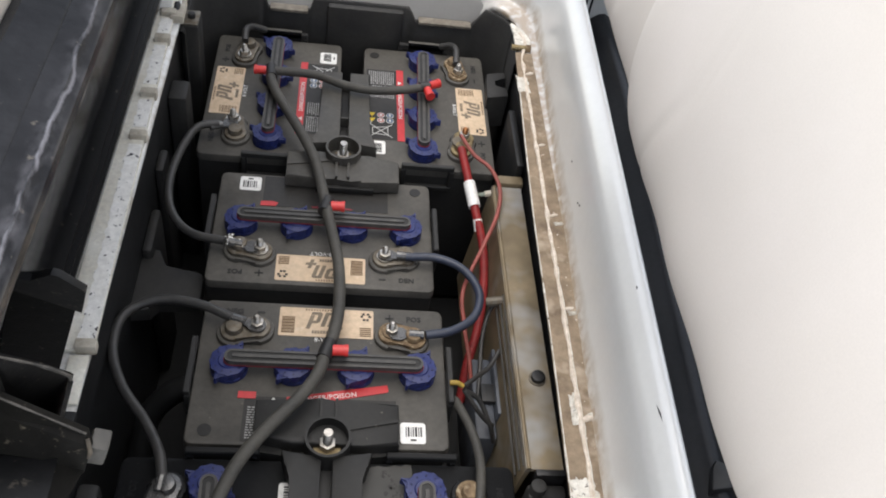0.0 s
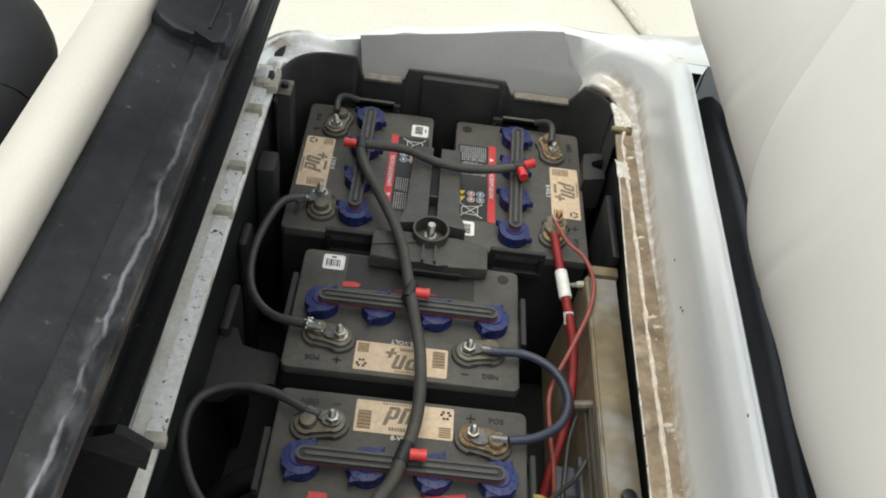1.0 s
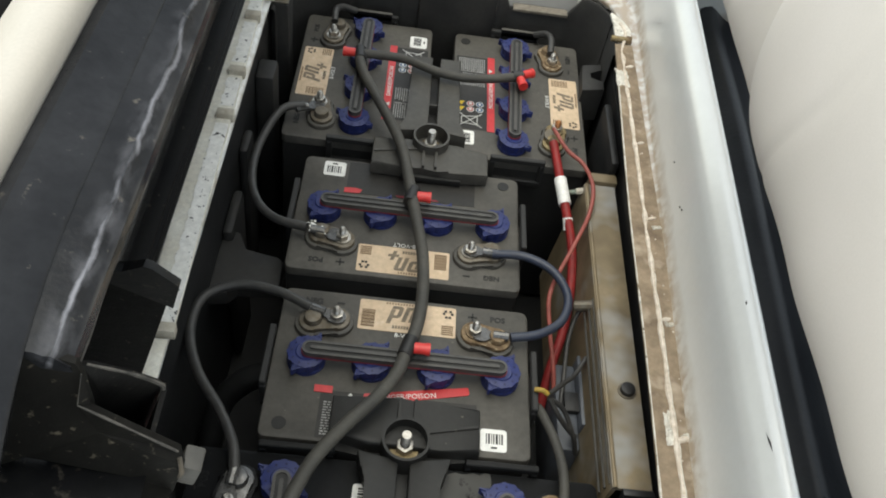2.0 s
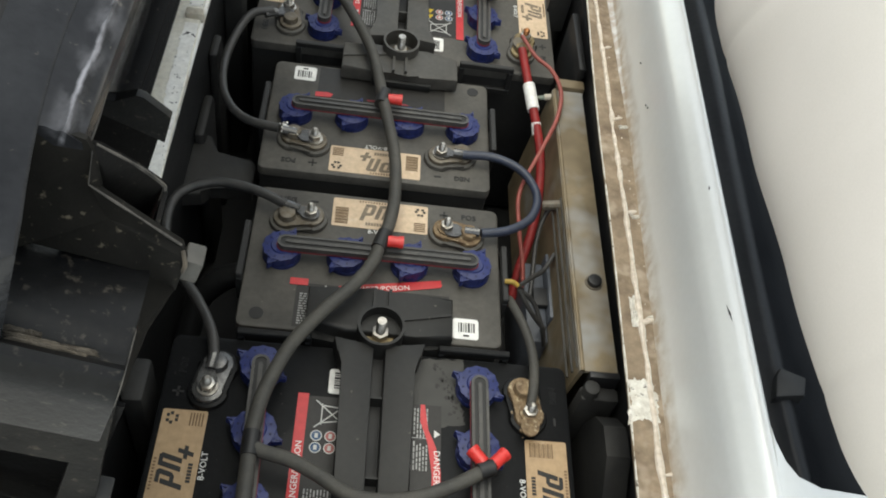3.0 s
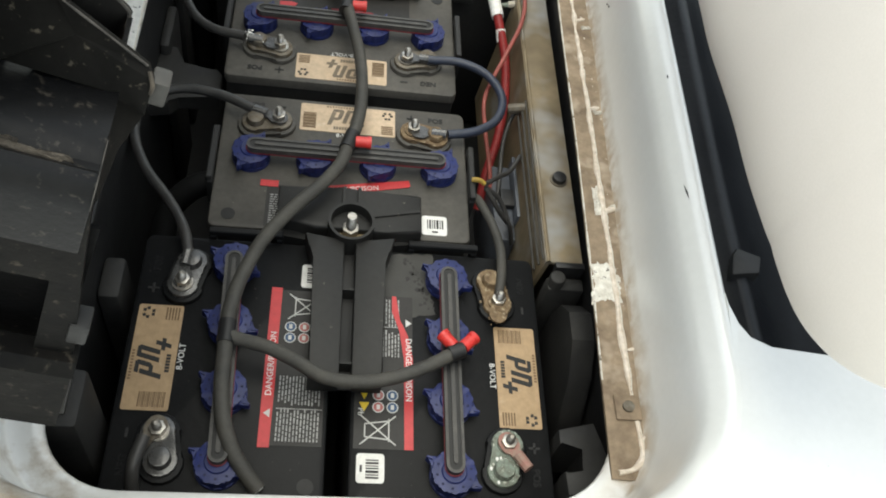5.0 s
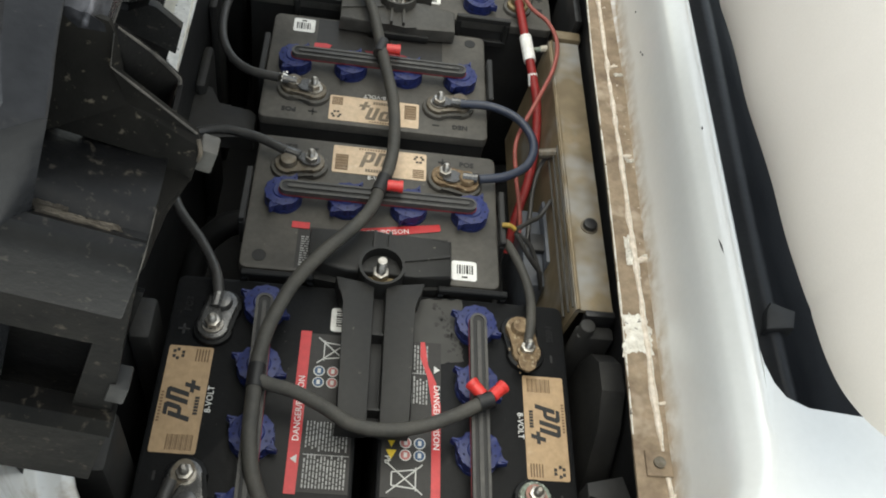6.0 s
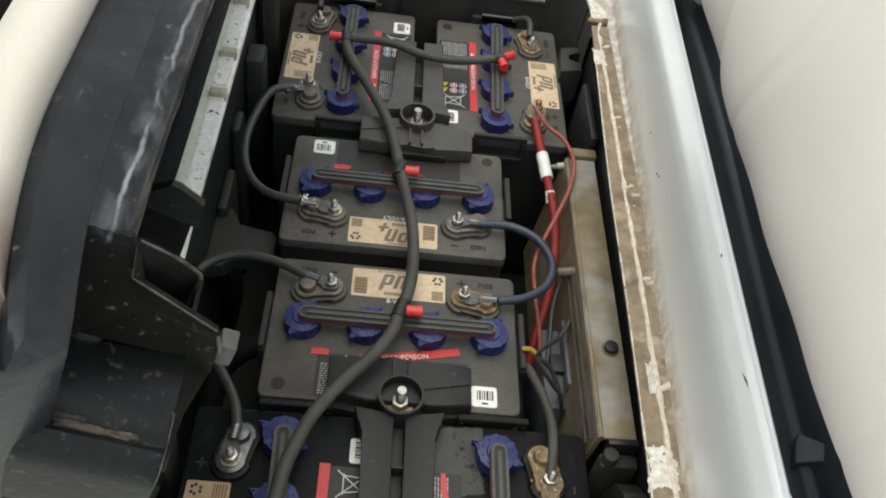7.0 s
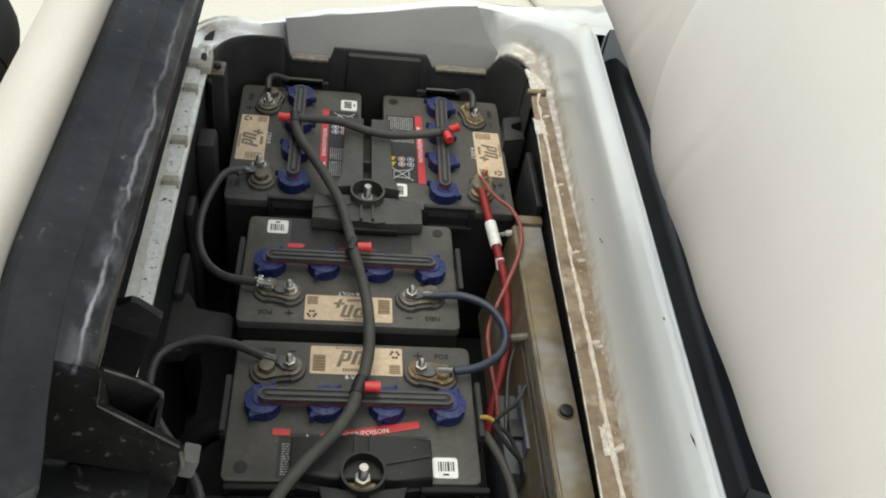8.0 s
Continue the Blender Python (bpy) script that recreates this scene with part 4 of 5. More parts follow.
# ---- watering hose ----
hose = thing("watering_hose", "dusty black rubber watering hose with red plugs lying over the caps", "hose")
ZH = 0.656
part("main_tube", tube([(-0.0905, 0.378, ZH), (-0.0885, 0.36, ZH), (-0.08, 0.333, ZH), (-0.064, 0.3, ZH), (-0.04, 0.25, ZH), (-0.0225, 0.205, ZH), (-0.0115, 0.156, ZH), (-0.006, 0.128, ZH), (0.002, 0.089, ZH), (0.0105, 0.047, ZH), (0.014, 0.005, ZH), (0.0135, -0.032, ZH), (0.009, -0.062, ZH), (0.003, -0.08, ZH), (-0.004, -0.109, ZH), (-0.021, -0.141, ZH + 0.004), (-0.047, -0.175, ZH + 0.006), (-0.0705, -0.21, ZH + 0.004), (-0.0835, -0.24, ZH), (-0.091, -0.268, ZH), (-0.0945, -0.3, ZH), (-0.0935, -0.334, ZH), (-0.0925, -0.36, ZH), (-0.088, -0.387, ZH - 0.008), (-0.079, -0.409, ZH - 0.016), (-0.066, -0.426, ZH - 0.023), (-0.056, -0.4365, ZH - 0.028)], 0.0066, 14), "hose", hose)
part("cut_end", tube([(-0.0568, -0.4357, ZH - 0.0278), (-0.0555, -0.4372, ZH - 0.0283)], 0.0045, 12, 0), "paper", hose, "pale cut end")
part("branch", tube([(-0.093, -0.311, ZH), (-0.083, -0.315, ZH), (-0.059, -0.321, ZH), (-0.034, -0.333, ZH), (-0.009, -0.347, ZH), (0.019, -0.35, ZH), (0.048, -0.345, ZH), (0.077, -0.333, ZH), (0.103, -0.318, ZH)], 0.0062, 12), "hose", hose)
part("branch", tube([(-0.09, 0.379, ZH), (-0.072, 0.38, ZH), (-0.029, 0.378, ZH), (0.011, 0.361, ZH), (0.051, 0.355, ZH), (0.091, 0.362, ZH), (0.118, 0.371, ZH)], 0.0060, 12), "hose", hose)
for x, y, a in ((-0.094, -0.309, 0), (0.0035, -0.080, -16), (-0.006, 0.128, -10), (-0.090, 0.377, 6)):
    tee = part("tee", tube([(0, -0.011, 0), (0, 0.011, 0)], 0.0076, 14, 0), "tee", hose)
    tee.matrix_local = pose(x, y, ZH, 0, 0, a)
for x, y, a in ((0.0035, -0.080, 0), (-0.006, 0.128, 0), (-0.091, 0.379, 180), (0.1075, -0.3155, 45), (0.1075, -0.3155, 130), (0.122, 0.373, 30), (0.122, 0.373, -75)):
    bm = tube([(0.006, 0, 0), (0.021, 0, 0)], 0.0058, 14, 0)
    tube([(0.018, 0, 0), (0.022, 0, 0)], 0.0064, 14, 0, bm=bm)
    plug = part("plug", bm, "red", hose, "red plastic plug")
    plug.matrix_local = pose(x, y, ZH, 0, 0, a)
for x, y, a in ((0.1075, -0.3155, 22), (0.122, 0.373, 12)):
    tee = part("tee", tube([(-0.009, 0, 0), (0.005, 0, 0)], 0.0074, 14, 0), "tee", hose)
    tee.matrix_local = pose(x, y, ZH, 0, 0, a)


# ---- cables ----
def lug_end(parent, x, y, z, a, mat="tin"):
    bm = prism(capsule(0, 0, 0.004, 0, 0.0085), 0.0, 0.0022)
    prism([(0.004, -0.006), (0.016, -0.0045), (0.016, 0.0045), (0.004, 0.006)], 0.0, 0.0026, bm=bm)
    tube([(0.014, 0, 0.003), (0.030, 0, 0.004)], 0.0050, 10, 0, bm=bm)
    o = part("lug", bm, mat, parent)
    o.matrix_local = pose(x, y, z, 0, 0, a)
    return o


def make_cable(label, pts, r, mat, ends=(), name="battery_cable"):
    c = thing(name, label, "cable", group="battery cables" if name == "battery_cable" else "")
    part("wire", tube(pts, r, 12), mat, c)
    for e in ends:
        lug_end(c, *e)
    return c


ZC = 0.634
make_cable("black battery cable looping between two batteries", [(-0.150, 0.283, ZC + 0.004), (-0.176, 0.266, ZC + 0.006), (-0.192, 0.214, ZC), (-0.193, 0.158, ZC), (-0.180, 0.115, ZC), (-0.155, 0.090, ZC), (-0.118, 0.080, ZC + 0.002)], 0.0052, "cable",
           ((-0.134, 0.292, ZC - 0.002, 212), (-0.084, 0.076, ZC - 0.002, 175)))
make_cable("black battery cable looping down to the clean battery", [(-0.098, -0.030, ZC + 0.003), (-0.134, -0.015, ZC + 0.004), (-0.176, -0.011, ZC + 0.003), (-0.208, -0.030, ZC), (-0.212, -0.072, ZC - 0.002), (-0.194, -0.118, ZC), (-0.166, -0.156, ZC), (-0.147, -0.190, ZC + 0.002), (-0.140, -0.216, ZC + 0.002)], 0.0052, "cable",
           ((-0.070, -0.036, ZC - 0.002, 165), (-0.142, -0.244, ZC - 0.002, 86)))
make_cable("blue-black battery cable curving between two batteries", [(0.090, 0.072, ZC + 0.002), (0.128, 0.073, ZC + 0.002), (0.159, 0.055, ZC + 0.003), (0.174, 0.022, ZC + 0.002), (0.166, -0.010, ZC), (0.140, -0.031, ZC), (0.110, -0.039, ZC)], 0.0050, "bluecable",
           ((0.066, 0.076, ZC - 0.002, -6), (0.078, -0.038, ZC - 0.002, -4)))
make_cable("thick red battery cable with a white paper tag", [(0.168, 0.268, 0.640), (0.176, 0.222, 0.628), (0.184, 0.173, 0.618), (0.193, 0.135, 0.600), (0.195, 0.100, 0.585), (0.191, 0.060, 0.575), (0.183, 0.020, 0.565), (0.172, -0.015, 0.550), (0.165, -0.05, 0.52)], 0.0056, "redcable",
           ((0.166, 0.288, ZC, -84, "lead"),))
tag = bpy.data.objects["battery_cable.003"]
part("tag", tube([(0.177, 0.216, 0.627), (0.183, 0.180, 0.619)], 0.0078, 12, 0), "paper", tag, "white paper tag")
part("tag", tube([(0.1865, 0.163, 0.614), (0.189, 0.151, 0.605)], 0.0062, 12, 0), "paper", tag, "white paper tag")
make_cable("thin faded red wire looping beside the red cable", [(0.168, 0.288, 0.645), (0.183, 0.247, 0.648), (0.202, 0.224, 0.648), (0.211, 0.186, 0.648), (0.205, 0.146, 0.642), (0.186, 0.100, 0.635), (0.160, 0.043, 0.618), (0.161, 0.005, 0.600), (0.168, -0.028, 0.580), (0.172, -0.05, 0.56)], 0.0026, "pinkwire", name="wire")
make_cable("black cable from the rusted terminal to the wiring", [(0.153, -0.243, ZC + 0.003), (0.157, -0.217, ZC + 0.004), (0.159, -0.183, 0.632), (0.153, -0.149, 0.628), (0.142, -0.116, 0.622), (0.142, -0.098, 0.60)], 0.0048, "hose", ((0.152, -0.262, ZC - 0.002, 82, "rusty"),))
make_cable("short black cable from the clean battery", [(-0.150, -0.398, 0.638), (-0.155, -0.425, 0.634), (-0.153, -0.447, 0.60), (-0.150, -0.452, 0.55)], 0.0055, "cable", ((-0.142, -0.386, ZC - 0.002, 245, "lead"),))
for pts, xa, xb in (([(-0.134, 0.462, 0.642), (-0.134, 0.484, 0.646), (-0.126, 0.499, 0.642), (-0.108, 0.5065, 0.633)], -0.112, -0.056), ([(0.171, 0.452, 0.642), (0.172, 0.478, 0.647), (0.166, 0.496, 0.643), (0.152, 0.5055, 0.633)], 0.103, 0.157)):
    make_cable("short black jumper cable behind the battery", pts, 0.0048, "cable")
    st = thing("retaining_strip", "thin black plastic strip behind the battery caps", "strip")
    part("plate", box(xa, xb, 0.5050, 0.5085, 0.595, 0.6345, 0.0008), "lid_dark", st)
    part("top_edge", box(xa, xb, 0.5040, 0.5090, 0.6345, 0.6360, 0.0006), "lid", st, "paler top edge")
tagged(part("tie_wrap", tube([(0.134, -0.099, 0.634), (0.142, -0.100, 0.635), (0.148, -0.102, 0.632)], 0.0026, 10), "yellowtie"), "yellow tape wrap round dark wires", "tape")
for pts in ([(0.150, -0.104, 0.628), (0.165, -0.115, 0.61), (0.18, -0.118, 0.59), (0.19, -0.11, 0.57)], [(0.150, -0.102, 0.626), (0.168, -0.105, 0.612), (0.183, -0.12, 0.588), (0.192, -0.125, 0.56)], [(0.15, -0.10, 0.63), (0.17, -0.075, 0.615), (0.185, -0.055, 0.60), (0.2, -0.03, 0.6)], [(0.21, 0.04, 0.615), (0.195, 0.03, 0.60), (0.185, 0.0, 0.585), (0.18, -0.05, 0.57), (0.175, -0.09, 0.56)]):
    make_cable("thin dark wire of the wiring loom", pts, 0.0026, "cable", name="wire")
make_cable("ribbed black conduit in the shadow beside the battery", [(-0.14, -0.055, 0.54), (-0.165, -0.06, 0.53), (-0.19, -0.075, 0.50), (-0.20, -0.12, 0.45)], 0.014, "tub", name="conduit")

# ---- frame rail and boxes along the inner side ----
rail = thing("frame_rail", "dirty galvanised steel frame rail with one dark bolt", "rail")
part("web", prism([(0.205, 0.634), (0.243, 0.634), (0.243, 0.45), (0.239, 0.45), (0.239, 0.630), (0.209, 0.630), (0.192, 0.45), (0.188, 0.45)], -0.197, 0.205, axis="y"), "galv", rail)
part("bead", tube([(0.208, -0.197, 0.634), (0.208, 0.205, 0.634)], 0.0022, 8, 0), "galv", rail)
for k in range(3):
    part("bead", tube([(0.2045 - 0.0025 * k, -0.190, 0.628 - 0.010 * k), (0.2045 - 0.0025 * k, 0.03, 0.628 - 0.010 * k)], 0.0014, 6, 0), "bracket_dusty", rail)
part("bolt_washer", cyl(0.229, -0.09, 0.634, 0.6355, 0.0095, seg=18), "lead", rail)
part("bolt", cyl(0.229, -0.09, 0.634, 0.641, 0.0075, seg=14, bevel=0.001), "tee", rail)
part("foot", box(0.214, 0.244, -0.205, -0.198, 0.60, 0.637, 0.001), "tee", rail)
part("end_plate", box(0.212, 0.246, 0.206, 0.222, 0.60, 0.640, 0.003), "galv", rail)
bx = thing("controller_box", "slate plastic control box in the shadow below the rail", "box")
part("body", box(0.172, 0.196, -0.125, -0.018, 0.46, 0.566, 0.004), "box", bx)
part("cover", box(0.196, 0.208, -0.100, -0.012, 0.48, 0.578, 0.002), "box", bx)
part("connector", box(0.180, 0.199, -0.082, -0.058, 0.566, 0.574, 0.002), "tee", bx)
pin = thing("cable_clip", "rusty clip on the rail holding wires", "clip")
part("pin", tube([(0.188, 0.03, 0.612), (0.212, 0.026, 0.622)], 0.006, 10, 0), "lead", pin)
cn = thing("connector", "dirty pale crimp connector on the thin wire", "connector")
part("shell", tube([(0.188, 0.199, 0.622), (0.197, 0.200, 0.624)], 0.0030, 8, 0), "green", cn)
part("crimp", tube([(0.197, 0.200, 0.624), (0.208, 0.201, 0.626)], 0.0042, 8, 0), "tab", cn)

# ---- painted rail at the hinge side ----
hr = thing("hinge_rail", "white-painted steel hinge rail with chipped paint and flaked strips", "rail")
part("bar", box(-0.242, -0.212, -0.128, 0.46, 0.7005, 0.706, 0.001), "rail", hr)
part("bar", box(-0.232, -0.215, -0.184, -0.132, 0.7005, 0.7045, 0.001), "rail", hr)
for y0, y1 in ((-0.118, 0.155), (0.185, 0.235), (0.265, 0.345), (0.37, 0.405)):
    rag = random.Random(int(y0 * 1000) + 500)
    n = int((y1 - y0) / 0.004)
    side = [(-0.2275 + rag.uniform(-0.0014, 0.0014), y0 + (y1 - y0) * k / n) for k in range(n + 1)]
    part("strip", prism([(-0.2125, y0), (-0.2125, y1), *side[::-1]], 0.706, 0.7068), "tape", hr, "flaked white strip with black specks")
for y in (-0.13, 0.163, 0.240, 0.352, 0.41):
    part("tab", box(-0.228, -0.209, y, y + 0.011, 0.7005, 0.713, 0.0015), "tab", hr, "grey-beige raised tab")
tag = part("clip", box(-0.009, 0.009, -0.013, 0.013, 0.0, 0.0012, 0.0004), "paper", hr, "white paper tag")
tag.matrix_local = pose(-0.2245, 0.434, 0.7095, -8, -14, 6)
# black block in place of the shaded gap beside the tag
part("latch_slot", box(-0.2145, -0.2075, 0.418, 0.446, 0.7005, 0.7075, 0.001), "tee", hr, "black block standing in for the shaded latch gap")
part("latch", prism([(-0.2155, 0.404), (-0.199, 0.404), (-0.199, 0.447), (-0.2045, 0.447), (-0.2045, 0.418), (-0.2155, 0.418)], 0.7005, 0.7115, bevel=0.0012), "tab", hr, "grey latch plate")
pivot = Matrix.Translation((-0.2125, 0.02, 0))
hr.matrix_world = pivot @ Matrix.Rotation(radians(1.2), 4, "Z") @ pivot.inverted()
post = thing("corner_post", "black plastic corner post with a screw", "post")
part("body", box(-0.214, -0.190, 0.415, 0.452, 0.45, 0.690, 0.003), "ledge", post)
part("plate", box(-0.213, -0.191, 0.417, 0.450, 0.690, 0.6925, 0.001), "lead", post)
part("screw", cyl(-0.201, 0.434, 0.6925, 0.699, 0.0055, seg=6, bevel=0.0006), "tee", post)

# stained flange with its sealant bead
fl = thing("flange_strip", "brown-stained flange strip with cracked white sealant", "trim", kind="structure")
part("strip", prism([(0.216, -0.445), (0.236, -0.446), (0.249, -0.438), (0.258, -0.424), (0.262, -0.40), (0.263, -0.2), (0.265, 0.2), (0.2665, 0.407), (0.2435, 0.4085), (0.240, 0.33), (0.231, 0.10), (0.228, -0.08), (0.223, -0.26), (0.219, -0.36)], 0.699, 0.7025), "flange", fl)
part("corner_strip", prism([(0.2450, 0.4275), (0.2665, 0.4265), (0.2680, 0.440), (0.2640, 0.455), (0.2560, 0.468), (0.2460, 0.480), (0.2430, 0.478), (0.2455, 0.455)], 0.699, 0.7024), "putty", fl, "chalky white corner of the flange")
part("pin", tube([(0.2385, 0.4185, 0.7035), (0.2640, 0.4175, 0.7035)], 0.0042, 12, 0), "brass", fl, "dull brass pin")
part("pin_collar", tube([(0.2590, 0.4177, 0.7035), (0.2655, 0.4174, 0.7035)], 0.0058, 12, 0), "rusty", fl)
part("worn_edge", tube([(0.2195, -0.36, 0.7022), (0.2235, -0.26, 0.7022), (0.2285, -0.08, 0.7022), (0.2315, 0.10, 0.7022), (0.2405, 0.33, 0.7022)], 0.0008, 6, 12, wob=1.0), "putty", fl)
rnd = random.Random(3)
bead_x = lambda y: 0.2415 + 0.010 * ((y + 0.42) / 0.85) + 0.003 * ease((-0.36 - y) / 0.06)
line = [(bead_x(y) + rnd.uniform(-0.0006, 0.0006), y, 0.7025) for y in [-0.425 + 0.02 * i for i in range(42)]] + [(0.2592, 0.428, 0.7025), (0.2585, 0.443, 0.7025), (0.2545, 0.456, 0.7025)]
line = [(0.222, -0.440, 0.7025), (0.232, -0.438, 0.7025), (0.240, -0.433, 0.7025)] + line
part("bead", tube([(x + 0.0016, y - 0.004, 0.7022) for x, y, z in line[3:26]], 0.0015, 8, 4, wob=1.0), "putty", fl, "second ragged bead of sealant")
part("bead", tube(line, 0.0022, 8, 4, wob=0.9), "sealant", fl, "cracked white sealant bead")
for y, s in ((-0.18, 1.0), (-0.047, 0.7), (0.09, 0.7), (0.213, 0.6), (0.36, 0.8), (-0.33, 0.6), (-0.41, 0.7)):
    x = bead_x(y)
    bm = bmesh.new()
    bmesh.ops.create_icosphere(bm, subdivisions=2, radius=0.0045 * s)
    for v in bm.verts:
        v.co = Vector((v.co.x * 1.7, v.co.y * 0.7, v.co.z * 0.5)) * (1 + 0.35 * noise.noise(v.co * 300 + Vector((y * 50, 0, 0))))
    o = part("blob", bm, "sealant", fl)
    o.matrix_local = pose(x + 0.007, y, 0.703, 0, 0, 15)
def putty(x, y, w, l, seed):
    """A flat, grooved smear of hardened putty with a ragged outline."""
    bm = bmesh.new()
    nx, ny = 26, 30
    grid = []
    for i in range(nx + 1):
        row = []
        for j in range(ny + 1):
            u, v = 2 * i / nx - 1, 2 * j / ny - 1
            a = noise.noise(Vector((u * 2.2, v * 2.2, seed)))
            k = 1 + 0.35 * noise.noise(Vector((math.atan2(v, u) * 2, seed, 0))) + 0.15 * noise.noise(Vector((math.atan2(v, u) * 7, seed, 3)))
            edge = ease((1.05 - max(abs(u), abs(v))) / 0.25)
            h = edge * (0.0014 + 0.0014 * a + 0.0012 * abs(noise.noise(Vector((u * 9, v * 2.5, seed + 4)))))
            row.append(bm.verts.new((x + u * w / 2 * k, y + v * l / 2 * k, 0.7018 + h)))
        grid.append(row)
    for i in range(nx):
        for j in range(ny):
            bm.faces.new((grid[i][j], grid[i + 1][j], grid[i + 1][j + 1], grid[i][j + 1]))
    return bm


part("putty_patch", putty(0.236, -0.262, 0.027, 0.042, 1.3), "putty", fl, "rough white putty patch")
part("putty_patch", putty(0.246, 0.335, 0.016, 0.034, 5.1), "putty", fl, "rough white putty patch")
part("putty_patch", putty(0.240, -0.170, 0.008, 0.034, 8.6), "putty", fl, "rough white putty patch")
bm = bmesh.new()
for i in range(40):
    y = rnd.uniform(-0.43, 0.30)
    x = bead_x(y) + abs(rnd.gauss(0, 0.006)) + 0.002
    r = 0.0003 + 0.0009 * rnd.random() ** 3
    zz = 0.7025 if x < 0.262 else 0.7025 + (x - 0.262) * 3.2
    bmesh.ops.create_icosphere(bm, subdivisions=1, radius=r, matrix=Matrix.Translation((x, y, zz)))
part("sealant_specks", bm, "sealant", fl)["kind"] = "stuff"
for x, y, w, l, a in ((0.259, 0.077, 0.010, 0.004, 12), (0.2555, -0.053, 0.009, 0.005, 8), (0.259, -0.175, 0.016, 0.007, 32)):
    o = part("smear", putty(0, 0, w, l, x * 30 + y), "putty", fl)
    o.matrix_local = Matrix.Translation((x, y, 0.0006)) @ Matrix.Rotation(radians(a), 4, "Z")
clip = thing("mounting_clip", "brown plastic clip with a screw on the flange", "clip")
part("plate", box(0.226, 0.248, -0.396, -0.374, 0.7025, 0.7055, 0.001), "flange", clip)
part("screw", cyl(0.237, -0.385, 0.7055, 0.708, 0.005, seg=12), "lead", clip)

for cx, cy in ((-0.211, -0.389),):
    lc = thing("mounting_block", "black plastic block with a steel plate and screw", "clip")
    part("block", box(-0.226, -0.190, -0.415, -0.365, 0.50, 0.690, 0.006), "ledge", lc)
    part("plate", box(-0.222, -0.200, -0.406, -0.375, 0.690, 0.693, 0.002), "bracket_dusty", lc)
    part("screw", cyl(-0.211, -0.389, 0.693, 0.697, 0.006, seg=12), "tee", lc)

# ---- raised seat ----
seat = thing("seat", "cream vinyl bench seat tipped up, scuffed black plastic pan", "seat", pose(-0.24, 0, 0.70, 0, 17.28, 0))
Y0, Y1 = -0.437, 0.60


def bend(y):
    """How far the pan's outer rim swings inwards towards its near corner."""
    return 0.018 * (max(-0.37 - y, 0) / 0.11) ** 2


def loft(sections):
    bm = bmesh.new()
    rings = [[bm.verts.new((x, y, z)) for x, z in pts] for y, pts in sections]
    n = len(rings[0])
    for a, b in zip(rings, rings[1:]):
        for k in range(n):
            bm.faces.new((a[k], a[(k + 1) % n], b[(k + 1) % n], b[k]))
    bm.faces.new(rings[0])
    bm.faces.new(rings[-1][::-1])
    return bm


YS = [Y1, 0.2, -0.1, -0.3] + [-0.36 - 0.012 * i for i in range(12)]
PAN = [(-0.003, 0.0), (-0.003, 0.085), (-0.006, 0.092), (-0.020, 0.096), (-0.023, 0.425), (-0.0150, 0.4345), (-0.0140, 0.4375), (-0.0138, 0.4430), (-0.0155, 0.4485), (-0.0195, 0.4502), (-0.0215, 0.4514), (-0.0238, 0.4506), (-0.0310, 0.4512), (-0.0327, 0.4506), (-0.0330, 0.40), (-0.0335, 0.0)]
SIDE = [(-0.0336, 0.0), (-0.0326, 0.44), (-0.0326, 0.4508), (-0.0340, 0.4517), (-0.052, 0.4520), (-0.0565, 0.4490), (-0.058, 0.442), (-0.058, 0.01)]
part("pan", loft([(y, [(x + (bend(y) * 0.66 if x < -0.029 else 0), z) for x, z in PAN]) for y in YS if y > -0.425] + [(-0.431, [(x + (bend(-0.431) * 0.66 if x < -0.029 else 0), z) for x, z in PAN])]), "seat", seat)
sections = []
for y in YS + [-0.4955, -0.4975]:
    top = -0.0206 - 0.024 * (max(-0.476 - y, 0) / 0.0215) ** 2
    sections.append((y, [(min(x + bend(y) * (0.66 if x > -0.04 else 1), top - (0 if x > -0.0345 else 0.0016)), z) for x, z in SIDE]))
part("pan_side", loft(sections), "seat", seat)
for z, x in ((0.10, -0.003), (0.13, -0.006), (0.19, -0.009)):
    part("long_rib", box(-0.024, x, -0.33, Y1, z, z + 0.004, 0.001), "seatdust", seat)
part("raised_panel", prism([(-0.0572, Y1), (-0.0572, -0.150), (-0.0531, -0.155), (-0.0451, -0.1597), (-0.0350, -0.1590), (-0.0254, -0.1565), (-0.0190, -0.1590), (-0.0162, -0.1570), (-0.0160, Y1)], 0.445, 0.4575, bevel=0.003), "seat", seat)
part("raised_rib", box(-0.030, -0.0285, -0.150, Y1, 0.4575, 0.4590, 0.0005), "seat", seat)
prof = [(-0.056, 0.02), *[(v.x, v.y) for v in smooth_line([(-0.056, 0.440, 0), (-0.0572, 0.449, 0), (-0.062, 0.4568, 0), (-0.070, 0.4595, 0), (-0.081, 0.455, 0), (-0.094, 0.440, 0), (-0.106, 0.415, 0), (-0.114, 0.38, 0), (-0.117, 0.33, 0)], 4)], (-0.117, 0.05), (-0.105, 0.02)]
sections = []
for y in [v for v in YS if v > -0.43] + [-0.436, -0.444, -0.451, -0.457, -0.462, -0.464]:
    k = math.sqrt(max(1 - (max(-0.418 - y, 0) / 0.0465) ** 2, 0.02))
    sections.append((y, [(-0.056 + bend(y) + (x + 0.056) * 0.78 * k, 0.30 + (z - 0.30) * (0.9 + 0.1 * k)) for x, z in prof]))
part("cushion", loft(sections), "cream_seat", seat, "cream vinyl cushion", sharp=1.4)
